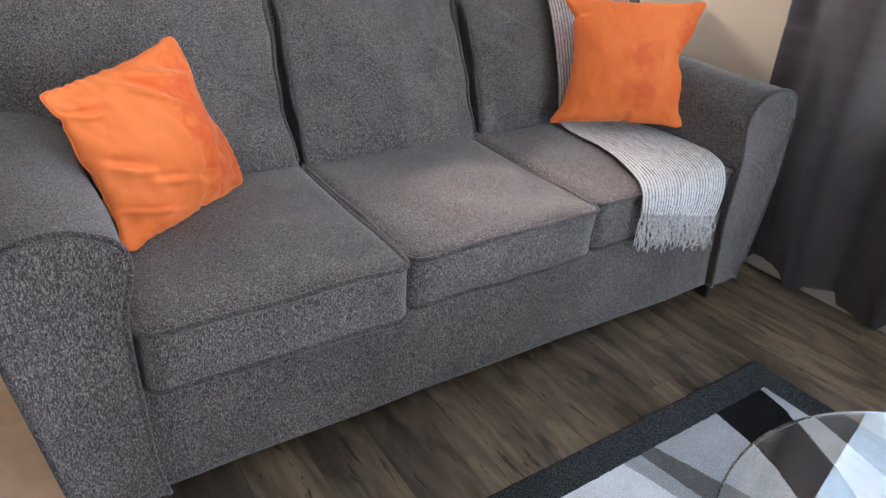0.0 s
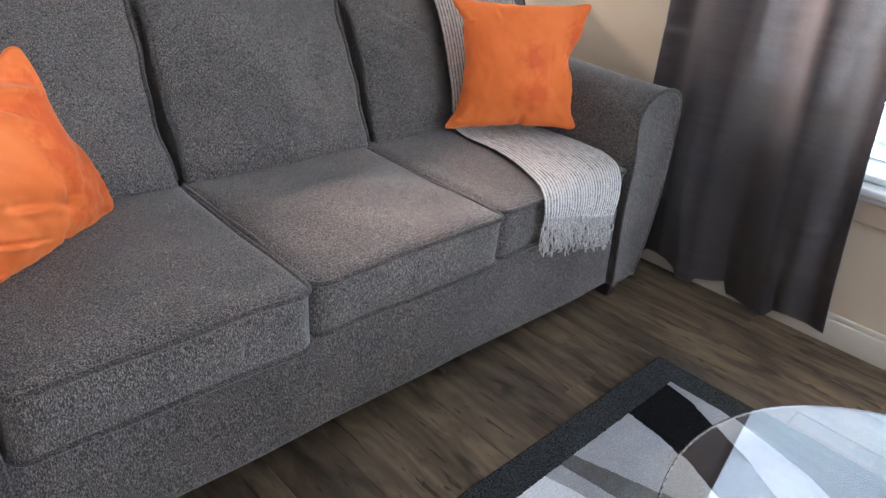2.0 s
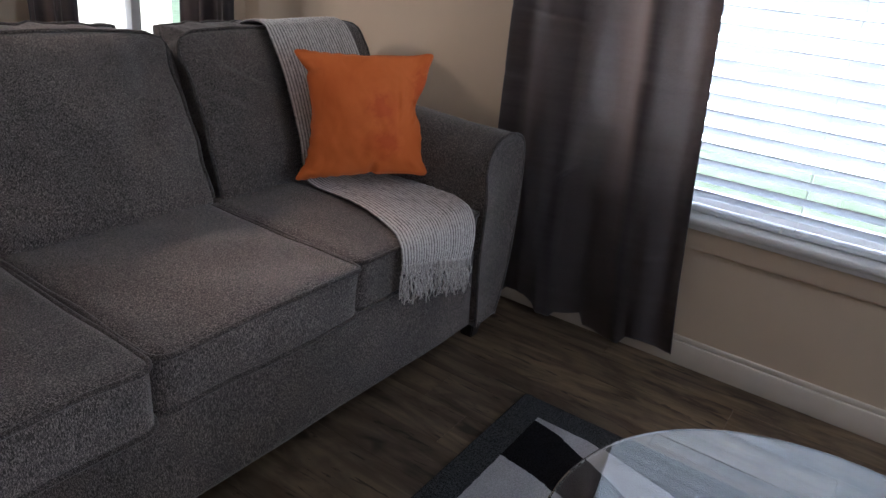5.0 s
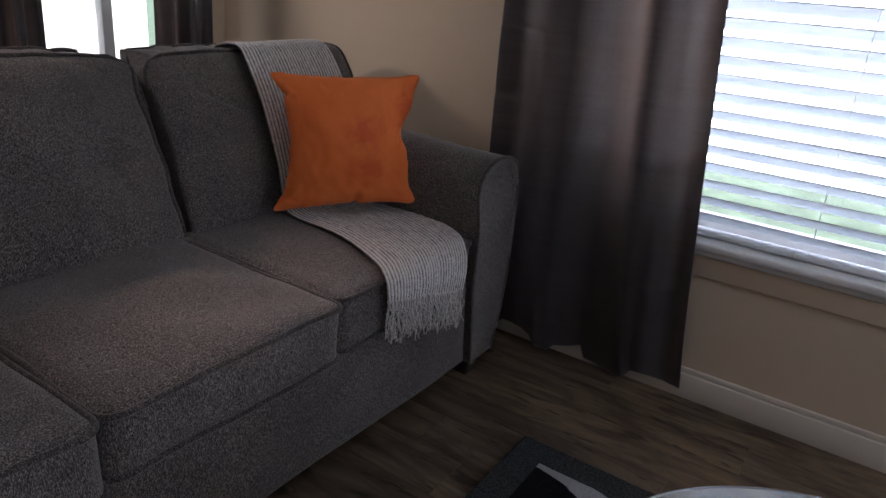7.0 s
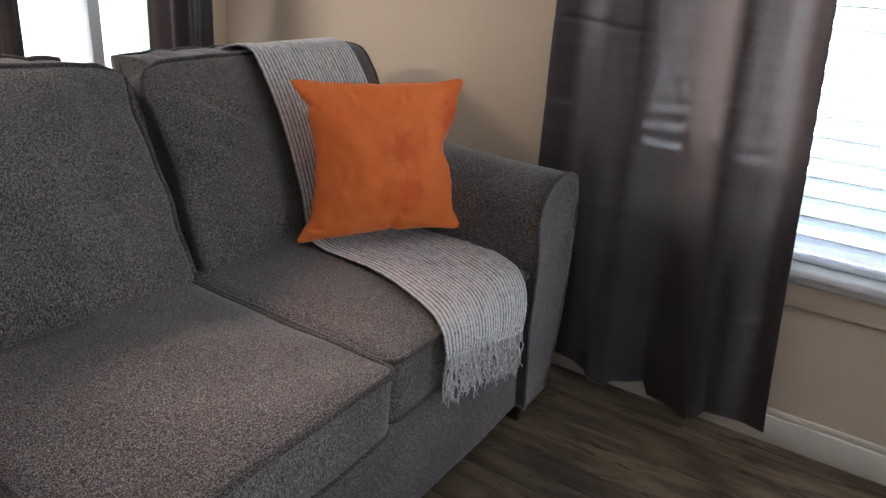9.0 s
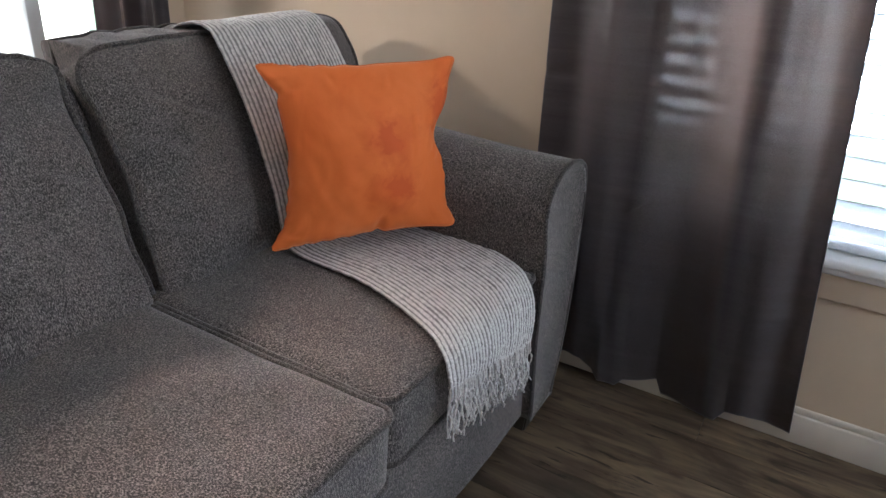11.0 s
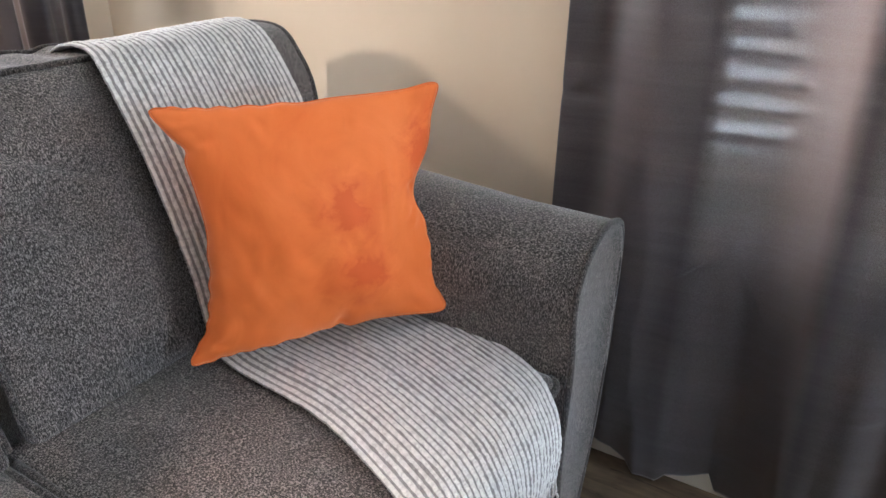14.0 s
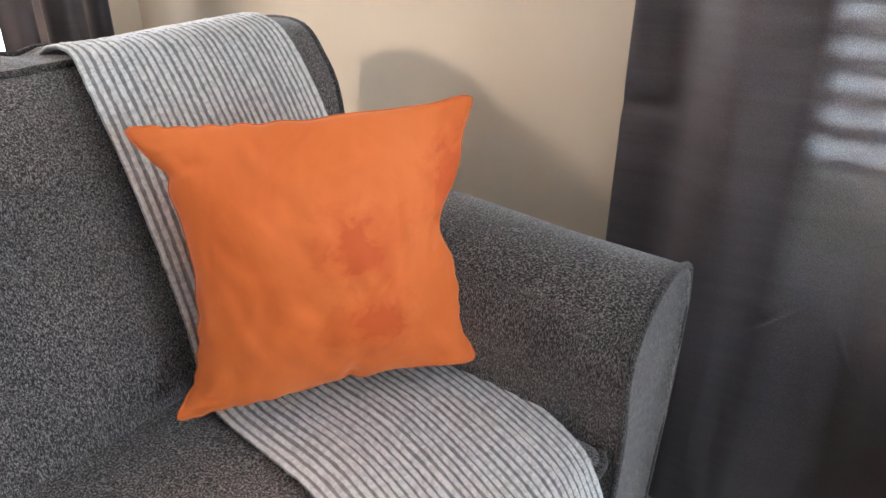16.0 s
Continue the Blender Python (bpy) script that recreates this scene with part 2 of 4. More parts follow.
def throw_mat():
    m, t, b = nodes("striped_throw_yarn")
    c = t.nodes.new("ShaderNodeTexCoord")
    sep = t.nodes.new("ShaderNodeSeparateXYZ")
    t.links.new(c.outputs["UV"], sep.inputs[0])
    w = node(t, "ShaderNodeMath")
    w.operation = "MULTIPLY"
    w.inputs[1].default_value = 30.0
    t.links.new(sep.outputs[0], w.inputs[0])
    fr = node(t, "ShaderNodeMath")
    fr.operation = "PINGPONG"
    fr.inputs[1].default_value = 0.5
    t.links.new(w.outputs[0], fr.inputs[0])
    wob = noise_tex(t, mapped(t, (90, 90, 90)), 1.0, 2.0)
    ad = node(t, "ShaderNodeMath")
    ad.operation = "MULTIPLY_ADD"
    ad.inputs[1].default_value = 0.22
    t.links.new(wob, ad.inputs[0])
    t.links.new(fr.outputs[0], ad.inputs[2])
    odd = node(t, "ShaderNodeMath")
    odd.operation = "MULTIPLY_ADD"
    odd.inputs[1].default_value = 0.26
    t.links.new(noise_tex(t, mapped(t, (17, 1.2, 1), "UV"), 1.0, 1.0), odd.inputs[0])
    t.links.new(ad.outputs[0], odd.inputs[2])
    ad.inputs[1].default_value = 0.20
    off = node(t, "ShaderNodeMath")
    off.operation = "SUBTRACT"
    off.inputs[1].default_value = 0.12
    t.links.new(odd.outputs[0], off.inputs[0])
    col = ramp(t, off.outputs[0], [(0.35, (0.28, 0.272, 0.270)), (0.42, (0.72, 0.705, 0.690))])
    yarn = ramp(t, noise_tex(t, mapped(t, (350, 350, 350)), 1.0, 2.0), [(0.3, (0.75, 0.75, 0.75)), (0.7, (1, 1, 1))])
    col = mix(t, 1.0, col, yarn, "MULTIPLY")
    bead = noise_tex(t, mapped(t, (42, 250, 1), "UV"), 1.0, 1.0)
    col = mix(t, 1.0, col, ramp(t, bead, [(0.36, (0.83, 0.82, 0.82)), (0.58, (1.05, 1.05, 1.04))]), "MULTIPLY")
    t.links.new(col, b.inputs["Base Color"])
    b.inputs["Roughness"].default_value = 0.95
    b.inputs["Sheen Weight"].default_value = 0.2
    bump(t, b, mix(t, 0.7, noise_tex(t, mapped(t, (300, 300, 300)), 1.0, 2.0), bead), 0.9, 0.004)
    return m


def glass_mat(name, tint=(0.93, 0.98, 0.96), ior=1.5):
    m, t, b = nodes(name)
    b.inputs["Base Color"].default_value = (*tint, 1)
    b.inputs["Roughness"].default_value = 0.0
    b.inputs["IOR"].default_value = ior
    b.inputs["Transmission Weight"].default_value = 1.0
    return m


def pile(name, a, b_, scale=260.0):
    m, t, b = nodes(name)
    n1 = noise_tex(t, mapped(t, (scale, scale, scale)), 1.0, 2.0)
    c = ramp(t, n1, [(0.35, a), (0.65, b_)])
    big = ramp(t, noise_tex(t, mapped(t, (14, 14, 14)), 1.0), [(0.3, (0.86, 0.86, 0.86)), (0.7, (1, 1, 1))])
    t.links.new(mix(t, 1.0, c, big, "MULTIPLY"), b.inputs["Base Color"])
    b.inputs["Roughness"].default_value = 1.0
    b.inputs["Specular IOR Level"].default_value = 0.08
    bump(t, b, n1, 0.7, 0.003)
    return m


def slat_mat():
    """Thin white vinyl that lets some daylight through; shade lines are put in along its edges."""
    m = plain("white_blind_slat", (0.80, 0.82, 0.84), 0.45, var=0.03, scale=4)
    t = m.node_tree
    tr = t.nodes.new("ShaderNodeBsdfTranslucent")
    tr.inputs[0].default_value = (0.64, 0.72, 0.76, 1)
    mx = t.nodes.new("ShaderNodeMixShader")
    gen = t.nodes.new("ShaderNodeTexCoord")
    sp = t.nodes.new("ShaderNodeSeparateXYZ")
    t.links.new(gen.outputs["Generated"], sp.inputs[0])
    # translucency falls off at both edges to draw shade lines between slats
    thin = ramp(t, sp.outputs[2], [(0.0, (0.08, 0.08, 0.08)), (0.16, (0.16, 0.16, 0.16)), (0.5, (0.15, 0.15, 0.15)), (0.90, (0.17, 0.17, 0.17)), (1.0, (0.10, 0.10, 0.10))])
    t.links.new(thin, mx.inputs[0])
    t.links.new(t.nodes["Principled BSDF"].outputs[0], mx.inputs[1])
    t.links.new(tr.outputs[0], mx.inputs[2])
    t.links.new(mx.outputs[0], t.nodes["Material Output"].inputs[0])
    return m


M_TWEED = tweed("grey_tweed")
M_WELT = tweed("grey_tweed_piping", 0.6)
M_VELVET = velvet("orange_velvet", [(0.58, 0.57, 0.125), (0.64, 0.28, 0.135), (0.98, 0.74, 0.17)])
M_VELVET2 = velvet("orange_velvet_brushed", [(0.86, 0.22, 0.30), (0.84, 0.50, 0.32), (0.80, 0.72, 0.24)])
M_PLANK = plank_mat()
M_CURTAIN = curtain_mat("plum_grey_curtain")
M_CURTAIN2 = curtain_mat("plum_grey_lined_curtain", thin=False)
M_THROW = throw_mat()
M_FRINGE = plain("throw_fringe_yarn", (0.55, 0.53, 0.51), 0.95, var=0.3, scale=200)
M_WALL = plain("cream_wall_paint", (0.60, 0.488, 0.362), 0.75, var=0.03, scale=3, bumpy=0.08)
M_CEIL = plain("white_ceiling_paint", (0.78, 0.77, 0.74), 0.9, var=0.03)
M_WHITE = plain("white_trim_paint", (0.76, 0.76, 0.75), 0.4, var=0.04, scale=6)
M_SKIRT = plain("cream_baseboard_paint", (0.68, 0.62, 0.54), 0.45, var=0.05, scale=6)
M_SLAT = slat_mat()
M_TILE = plain("pale_oak_floor", (0.74, 0.52, 0.34), 0.5, var=0.12, scale=9)
M_SUB = plain("dark_underfloor", (0.02, 0.017, 0.015), 0.9)
M_FOOT = plain("dark_wood_foot", (0.018, 0.013, 0.011), 0.4)
M_GLASS = glass_mat("clear_glass", ior=1.8)
M_PANE = glass_mat("window_glass", (1, 1, 1))
M_STEEL = plain("chrome_steel", (0.6, 0.6, 0.6), 0.2, 1.0, var=0.05)
M_CERAMIC = plain("white_ceramic", (0.8, 0.8, 0.79), 0.25, var=0.02)
M_CORD = plain("white_cord", (0.8, 0.8, 0.78), 0.8)
M_RUG_DARK = pile("charcoal_pile", (0.006, 0.007, 0.008), (0.075, 0.080, 0.087), 300)
M_RUG_BLACK = pile("black_pile", (0.003, 0.003, 0.004), (0.012, 0.012, 0.014))
M_BIND = pile("rug_binding_thread", (0.004, 0.004, 0.005), (0.06, 0.055, 0.055), 420)
M_RUG_LIGHT = pile("light_grey_pile", (0.27, 0.27, 0.29), (0.40, 0.40, 0.42))
M_RUG_MID = pile("mid_grey_pile", (0.09, 0.088, 0.088), (0.15, 0.145, 0.145))
M_RUG_WHITE = pile("off_white_pile", (0.58, 0.58, 0.60), (0.78, 0.78, 0.80))
M_BLACK = plain("black_painted_wood", (0.012, 0.011, 0.011), 0.45)
M_RED = plain("red_card", (0.42, 0.035, 0.03), 0.55)
M_GRASS = plain("lawn_grass", (0.15, 0.21, 0.12), 0.9, var=0.3, scale=4)


# ---------------------------------------------------------------- mesh helpers
def part(name, bm, material, parent=None, label="", smooth=True):
    me = bpy.data.meshes.new(name)
    bm.to_mesh(me)
    bm.free()
    me.materials.append(material)
    if smooth:
        for p in me.polygons:
            p.use_smooth = True
    ob = new(name, me)
    if parent is not None:
        ob.parent = parent
        ob.matrix_parent_inverse = parent.matrix_world.inverted()
    if label:
        ob["label"] = label
    return ob


def thing(name, at, label, category, group="", kind=""):
    e = new(name)
    e.matrix_world = Matrix.Translation(at)
    bpy.context.view_layer.update()
    return tagged(e, label, category, group, kind)


def add_box(bm, x0, x1, y0, y1, z0, z1, bevel=0.0, seg=2):
    r = bmesh.ops.create_cube(bm, size=1.0)
    vs = r["verts"]
    for v in vs:
        v.co = Vector((x0 + (v.co.x + 0.5) * (x1 - x0), y0 + (v.co.y + 0.5) * (y1 - y0), z0 + (v.co.z + 0.5) * (z1 - z0)))
    if bevel:
        es = list({e for v in vs for e in v.link_edges})
        bmesh.ops.bevel(bm, geom=es, offset=bevel, segments=seg, affect="EDGES", profile=0.5)
    return bm


def box(x0, x1, y0, y1, z0, z1, bevel=0.0, seg=2):
    return add_box(bmesh.new(), x0, x1, y0, y1, z0, z1, bevel, seg)


def tube(points, radius, sides=8, closed=False, bm=None):
    """A round cord along the points."""
    bm = bm or bmesh.new()
    pts = [Vector(p) for p in points]
    n = len(pts)
    rings = []
    side = None
    for i, p in enumerate(pts):
        a = pts[(i - 1) % n] if closed or i else p
        b = pts[(i + 1) % n] if closed or i < n - 1 else p
        d = (b - a).normalized()
        if side is None:
            side = d.orthogonal().normalized()
        side = (side - d * side.dot(d)).normalized()
        up = d.cross(side)
        r = radius(i / max(1, n - 1)) if callable(radius) else radius
        rings.append([bm.verts.new(p + r * (math.cos(2 * math.pi * k / sides) * side + math.sin(2 * math.pi * k / sides) * up)) for k in range(sides)])
    for i in range(n if closed else n - 1):
        a, b = rings[i], rings[(i + 1) % n]
        for k in range(sides):
            bm.faces.new((a[k], a[(k + 1) % sides], b[(k + 1) % sides], b[k]))
    if not closed:
        bm.faces.new(rings[0][::-1])
        bm.faces.new(rings[-1])
    return bm


def smooth_line(points, steps=8, closed=False):
    """Catmull-Rom line through the points."""
    p = [Vector(q) for q in points]
    n = len(p)
    out = []
    for i in range(n if closed else n - 1):
        if closed:
            a, b, c, d = p[i - 1], p[i], p[(i + 1) % n], p[(i + 2) % n]
        else:
            a, b, c, d = p[max(i - 1, 0)], p[i], p[i + 1], p[min(i + 2, n - 1)]
        for k in range(steps):
            s = k / steps
            out.append(0.5 * ((2 * b) + (c - a) * s + (2 * a - 5 * b + 4 * c - d) * s * s + (3 * b - a - 3 * c + d) * s ** 3))
    if not closed:
        out.append(p[-1])
    return out


def grid_mesh(rows, uv=True):
    """A sheet through rows of points."""
    bm = bmesh.new()
    lay = bm.loops.layers.uv.new("UVMap")
    vs = [[bm.verts.new(p) for p in r] for r in rows]
    n, m = len(rows), len(rows[0])
    for i in range(n - 1):
        for j in range(m - 1):
            f = bm.faces.new((vs[i][j], vs[i][j + 1], vs[i + 1][j + 1], vs[i + 1][j]))
            for l, (a, b) in zip(f.loops, ((i, j), (i, j + 1), (i + 1, j + 1), (i + 1, j))):
                l[lay].uv = (b / (m - 1), a / (n - 1))
    return bm


def wobble(p, scale, amount):
    return noise.noise(Vector(p) * scale) * amount


# ---------------------------------------------------------------- the room
X_WALL, Y_BACK, X_LEFT, Y_FRONT, Z_TOP = 2.195, 1.60, -4.30, -4.40, 2.44
W = 0.16


def wall_with_opening(name, axis, at, lo, hi, openings, label):
    """A wall of thickness W outward from at; openings as (a0, a1, z0, z1) along it."""
    bm = bmesh.new()
    cuts = sorted(openings)
    pieces = []
    a = lo
    for a0, a1, z0, z1 in cuts:
        pieces += [(a, a0, 0, Z_TOP), (a0, a1, 0, z0), (a0, a1, z1, Z_TOP)]
        a = a1
    pieces.append((a, hi, 0, Z_TOP))
    out = W if at > 0 else -W
    for a0, a1, z0, z1 in pieces:
        p, q = min(at, at + out), max(at, at + out)
        if axis == "x":
            add_box(bm, p, q, a0, a1, z0, z1)
        else:
            add_box(bm, a0, a1, p, q, z0, z1)
    ob = part(name, bm, M_WALL, smooth=False)
    return tagged(ob, label, "wall", kind="structure")


SIDE_WIN = (-1.85, -0.03, 0.53, 2.05)
BACK_WIN = (1.27, 2.00, 0.60, 2.08)
FAR_WIN = (0.40, 1.03, 1.02, 2.08)
wall_east = wall_with_opening("wall_east", "x", X_WALL, Y_FRONT - W, Y_BACK, [SIDE_WIN], "smooth cream-beige painted wall beside the sofa")
wall_north = wall_with_opening("wall_north", "y", Y_BACK, X_LEFT - W, X_WALL + W, [FAR_WIN, BACK_WIN], "smooth cream-beige painted wall behind the sofa")
# unseen walls, set far out to weaken bounce light
wall_west = wall_with_opening("wall_west", "x", X_LEFT, Y_FRONT - W, Y_BACK, [(-3.3, -2.5, 1.15, 2.1)], "unseen cream-beige wall closing the room, opened for a fill lamp")
wall_south = wall_with_opening("wall_south", "y", Y_FRONT, X_LEFT, X_WALL, [(0.5, 2.1, 0.8, 2.1)], "unseen cream-beige wall closing the room, opened for a fill lamp")
tagged(part("ceiling", box(X_LEFT - W, X_WALL + W, Y_FRONT - W, Y_BACK + W, Z_TOP, Z_TOP + 0.1), M_CEIL, smooth=False), "plain white painted ceiling", "ceiling", kind="structure")
floor = part("floor", box(X_LEFT - W, X_WALL + W, Y_FRONT - W, Y_BACK + W, -0.12, -0.012), M_SUB, smooth=False)
tagged(floor, "dark weathered wood-look plank floor, pale boards beyond the sofa", "floor", kind="structure")


def baseboard(name, x0, x1, y0, y1, along):
    bm = bmesh.new()
    add_box(bm, x0, x1, y0, y1, 0.0, 0.085, 0.003)
    if along == "y":
        add_box(bm, x0 + 0.006, x1, y0, y1, 0.0852, 0.105, 0.004)
    else:
        add_box(bm, x0, x1, y0 + 0.006, y1, 0.0852, 0.105, 0.004)
    tagged(part(name, bm, M_SKIRT), "white painted moulded baseboard along the wall", "baseboard", kind="structure")


baseboard("baseboard_east", X_WALL - 0.016, X_WALL - 0.0005, Y_FRONT, Y_BACK - 0.017, "y")
baseboard("baseboard_north", X_LEFT, X_WALL, Y_BACK - 0.016, Y_BACK - 0.0005, "x")

# ---------------------------------------------------------------- windows
def side_window():
    y0, y1, z0, z1 = SIDE_WIN
    w = thing("window_1", (X_WALL, (y0 + y1) / 2, z0), "white framed window with lowered white slatted blind", "window", kind="structure")
    fx0, fx1 = X_WALL + 0.085, X_WALL + 0.135
    bm = bmesh.new()
    add_box(bm, fx0, fx1, y0, y0 + 0.05, z0, z1, 0.004)
    add_box(bm, fx0, fx1, y1 - 0.05, y1, z0, z1, 0.004)
    add_box(bm, fx0 + 0.001, fx1 - 0.001, y0 + 0.05, y1 - 0.05, z0, z0 + 0.055, 0.004)
    add_box(bm, fx0 + 0.001, fx1 - 0.001, y0 + 0.05, y1 - 0.05, z1 - 0.05, z1, 0.004)
    add_box(bm, fx0 + 0.002, fx1 - 0.002, y0 + 0.05, y1 - 0.05, 1.27, 1.315, 0.004)
    part("window_frame", bm, M_WHITE, w)
    p = part("pane", box(fx0 + 0.02, fx0 + 0.024, y0 + 0.05, y1 - 0.05, z0 + 0.055, 1.27), M_PANE, w, smooth=False)
    p.visible_shadow = False
    p = part("pane", box(fx0 + 0.02, fx0 + 0.024, y0 + 0.05, y1 - 0.05, 1.315, z1 - 0.05), M_PANE, w, smooth=False)
    p.visible_shadow = False
    # the sill board, its moulding and the apron below
    part("window_sill", box(X_WALL - 0.045, X_WALL + 0.085, y0 - 0.05, y1 + 0.05, z0 - 0.024, z0 + 0.002, 0.008, 3), M_WHITE, w)
    part("sill_moulding", box(X_WALL - 0.026, X_WALL - 0.0005, y0 - 0.03, y1 + 0.03, z0 - 0.044, z0 - 0.0245, 0.006, 3), M_WHITE, w)
    part("apron", box(X_WALL - 0.013, X_WALL - 0.0005, y0 - 0.02, y1 + 0.02, z0 - 0.112, z0 - 0.0445, 0.003), M_WALL, w)
    # the blind
    blind = thing("window_blind", (X_WALL + 0.03, (y0 + y1) / 2, z0 + 0.02), "white wide-slat venetian blind with its slats half open", "blind")
    slat_y0, slat_y1 = y0 + 0.012, y1 - 0.012
    cx, tilt, half = X_WALL + 0.034, radians(38), 0.0255
    rows = []
    for k in range(7):
        u = -1 + 2 * k / 6
        rise = 0.0060 * (1 - u * u)
        rows.append((u * half, rise))
    bm = bmesh.new()
    layers = []
    for off in (0.0, -0.0026):
        layers.append([[bm.verts.new((c * math.cos(tilt) + (r + off) * math.sin(tilt), yy, -c * math.sin(tilt) + (r + off) * math.cos(tilt))) for c, r in rows] for yy in (slat_y0, slat_y1)])
    t0, b0 = layers
    for k in range(6):
        bm.faces.new((t0[0][k], t0[0][k + 1], t0[1][k + 1], t0[1][k]))
        bm.faces.new((b0[0][k], b0[1][k], b0[1][k + 1], b0[0][k + 1]))
    for k in (0, 6):
        bm.faces.new((t0[0][k], t0[1][k], b0[1][k], b0[0][k]))
    me = bpy.data.meshes.new("slat")
    bmesh.ops.recalc_face_normals(bm, faces=bm.faces)
    bm.to_mesh(me)
    bm.free()
    me.materials.append(M_SLAT)
    for p in me.polygons:
        p.use_smooth = True
    z = z0 + 0.062
    k = 0
    while z < z1 - 0.07:
        s = new("slat", me)
        s.location = (cx, wobble((0, k, 0), 1.7, 0.002), z)
        s.rotation_euler = (0, radians(wobble((k, 3, 0), 0.9, 3.0)), 0)
        s.parent = blind
        s.matrix_parent_inverse = blind.matrix_world.inverted()
        z += 0.0505
        k += 1
    part("bottom_rail", box(cx - 0.024, cx + 0.024, slat_y0, slat_y1, z0 + 0.006, z0 + 0.024, 0.005), M_SLAT, blind)
    part("head_rail", box(cx - 0.028, cx + 0.028, slat_y0, slat_y1, z1 - 0.06, z1 - 0.002, 0.004), M_SLAT, blind)
    for yy in (y1 - 0.15, -0.836, y0 + 0.15):
        for dx in (-0.024, 0.024):
            part("ladder_cord", tube([(cx + dx, yy, z0 + 0.02), (cx + dx, yy, z1 - 0.03)], 0.0011, 5), M_CORD, blind)
    part("tassel", tube([(cx - 0.03, -0.80, z0 + 0.012), (cx - 0.034, -0.80, z0 + 0.03)], lambda s: 0.006 - 0.003 * s, 8), M_CORD, blind)


def back_window(name, span, mid):
    x0, x1, z0, z1 = span
    w = thing(name, ((x0 + x1) / 2, Y_BACK, z0), "white framed window behind the sofa, blown bright by daylight", "window", kind="structure")
    fy0, fy1 = Y_BACK + 0.06, Y_BACK + 0.12
    bm = bmesh.new()
    add_box(bm, x0, x0 + 0.05, fy0, fy1, z0, z1, 0.004)
    add_box(bm, x1 - 0.05, x1, fy0, fy1, z0, z1, 0.004)
    add_box(bm, x0 + 0.05, x1 - 0.05, fy0 + 0.001, fy1 - 0.001, z0, z0 + 0.05, 0.004)
    add_box(bm, x0 + 0.05, x1 - 0.05, fy0 + 0.001, fy1 - 0.001, z1 - 0.05, z1, 0.004)
    part("window_frame", bm, M_WHITE, w)
    part("mullion", box(mid - 0.022, mid + 0.022, fy0 - 0.01, fy1 - 0.002, z0 + 0.05, z1 - 0.05, 0.004), M_WHITE, w)
    for a, b in ((x0 + 0.05, mid - 0.022), (mid + 0.022, x1 - 0.05)):
        p = part("pane", box(a, b, fy0 + 0.025, fy0 + 0.029, z0 + 0.05, z1 - 0.05), M_PANE, w, smooth=False)
        p.visible_shadow = False
    part("window_sill", box(x0 - 0.04, x1 + 0.04, Y_BACK - 0.04, fy0, z0 - 0.022, z0 + 0.001, 0.006), M_WHITE, w)


side_window()
back_window("window_2", BACK_WIN, 1.685)
back_window("window_3", FAR_WIN, 0.56)


# ---------------------------------------------------------------- curtains
def curtain(name, along, line, a0, a1, top, bottom, folds, depth, material, label, flare=0.0, seed=0, hem=None, creases=(), sweep=0.0):
    """A hanging panel. along: the axis it runs on; line: its place across; folds: waves."""
    n, m = (320, 200) if creases else (110, 90)
    rows = []
    for i in range(n + 1):
        s = i / n
        z = top + (bottom - top) * s
        r = []
        for j in range(m + 1):
            u = j / m
            a = a0 + (a1 - a0) * u + flare * s * u
            ph = 2 * math.pi * folds * (u + 0.05 * math.sin(5 * u + seed))
            d = sweep * s ** 5 + depth * (1.05 - 0.4 * s) * (math.sin(ph) + 0.35 * math.sin(2.3 * ph + seed + 1.2 * s))
            d += wobble((u * 4, s * 3, seed), 1.0, 0.018) + wobble((u * 14, s * 7, seed + 5), 1.0, 0.006)
            for cu, cz, du, dz, lean, deep in creases:
                d += deep * math.exp(-((u - cu) / du) ** 2 - ((z - cz - lean * (u - cu)) / dz) ** 2)
            zz = z + (hem(u) * s ** 8 if hem else 0.0)
            r.append((line + d, a, zz) if along == "y" else (a, line + d, zz))
        rows.append(r)
    c = thing(name, rows[-1][m // 2], label, "curtain")
    cloth = part("curtain_cloth", grid_mesh(rows), material, c)
    sol = cloth.modifiers.new("thickness", "SOLIDIFY")
    sol.thickness = 0.0012
    edge = [rows[i][m] for i in range(n + 1)]
    part("side_hem", tube(edge, 0.0022, 6), M_CURTAIN2, c)
    return c


HEM = [(0, 0), (0.09, 0.01), (0.13, 0.05), (0.20, 0.068), (0.25, 0.062), (0.30, 0.040), (0.33, 0), (0.395, 0), (0.42, 0.030), (0.46, 0.036),
       (0.535, 0.052), (0.56, 0), (0.76, 0), (0.79, 0.045), (0.81, 0.050), (0.85, 0.054), (0.90, 0.038), (0.95, 0.028), (1.0, 0.030)]


def hem_line(u):
    """How far the lower edge is hitched up along the panel."""
    for (a, p), (b, q) in zip(HEM, HEM[1:]):
        if u <= b:
            return 0.85 * (p + (q - p) * (u - a) / (b - a))
    return HEM[-1][1]


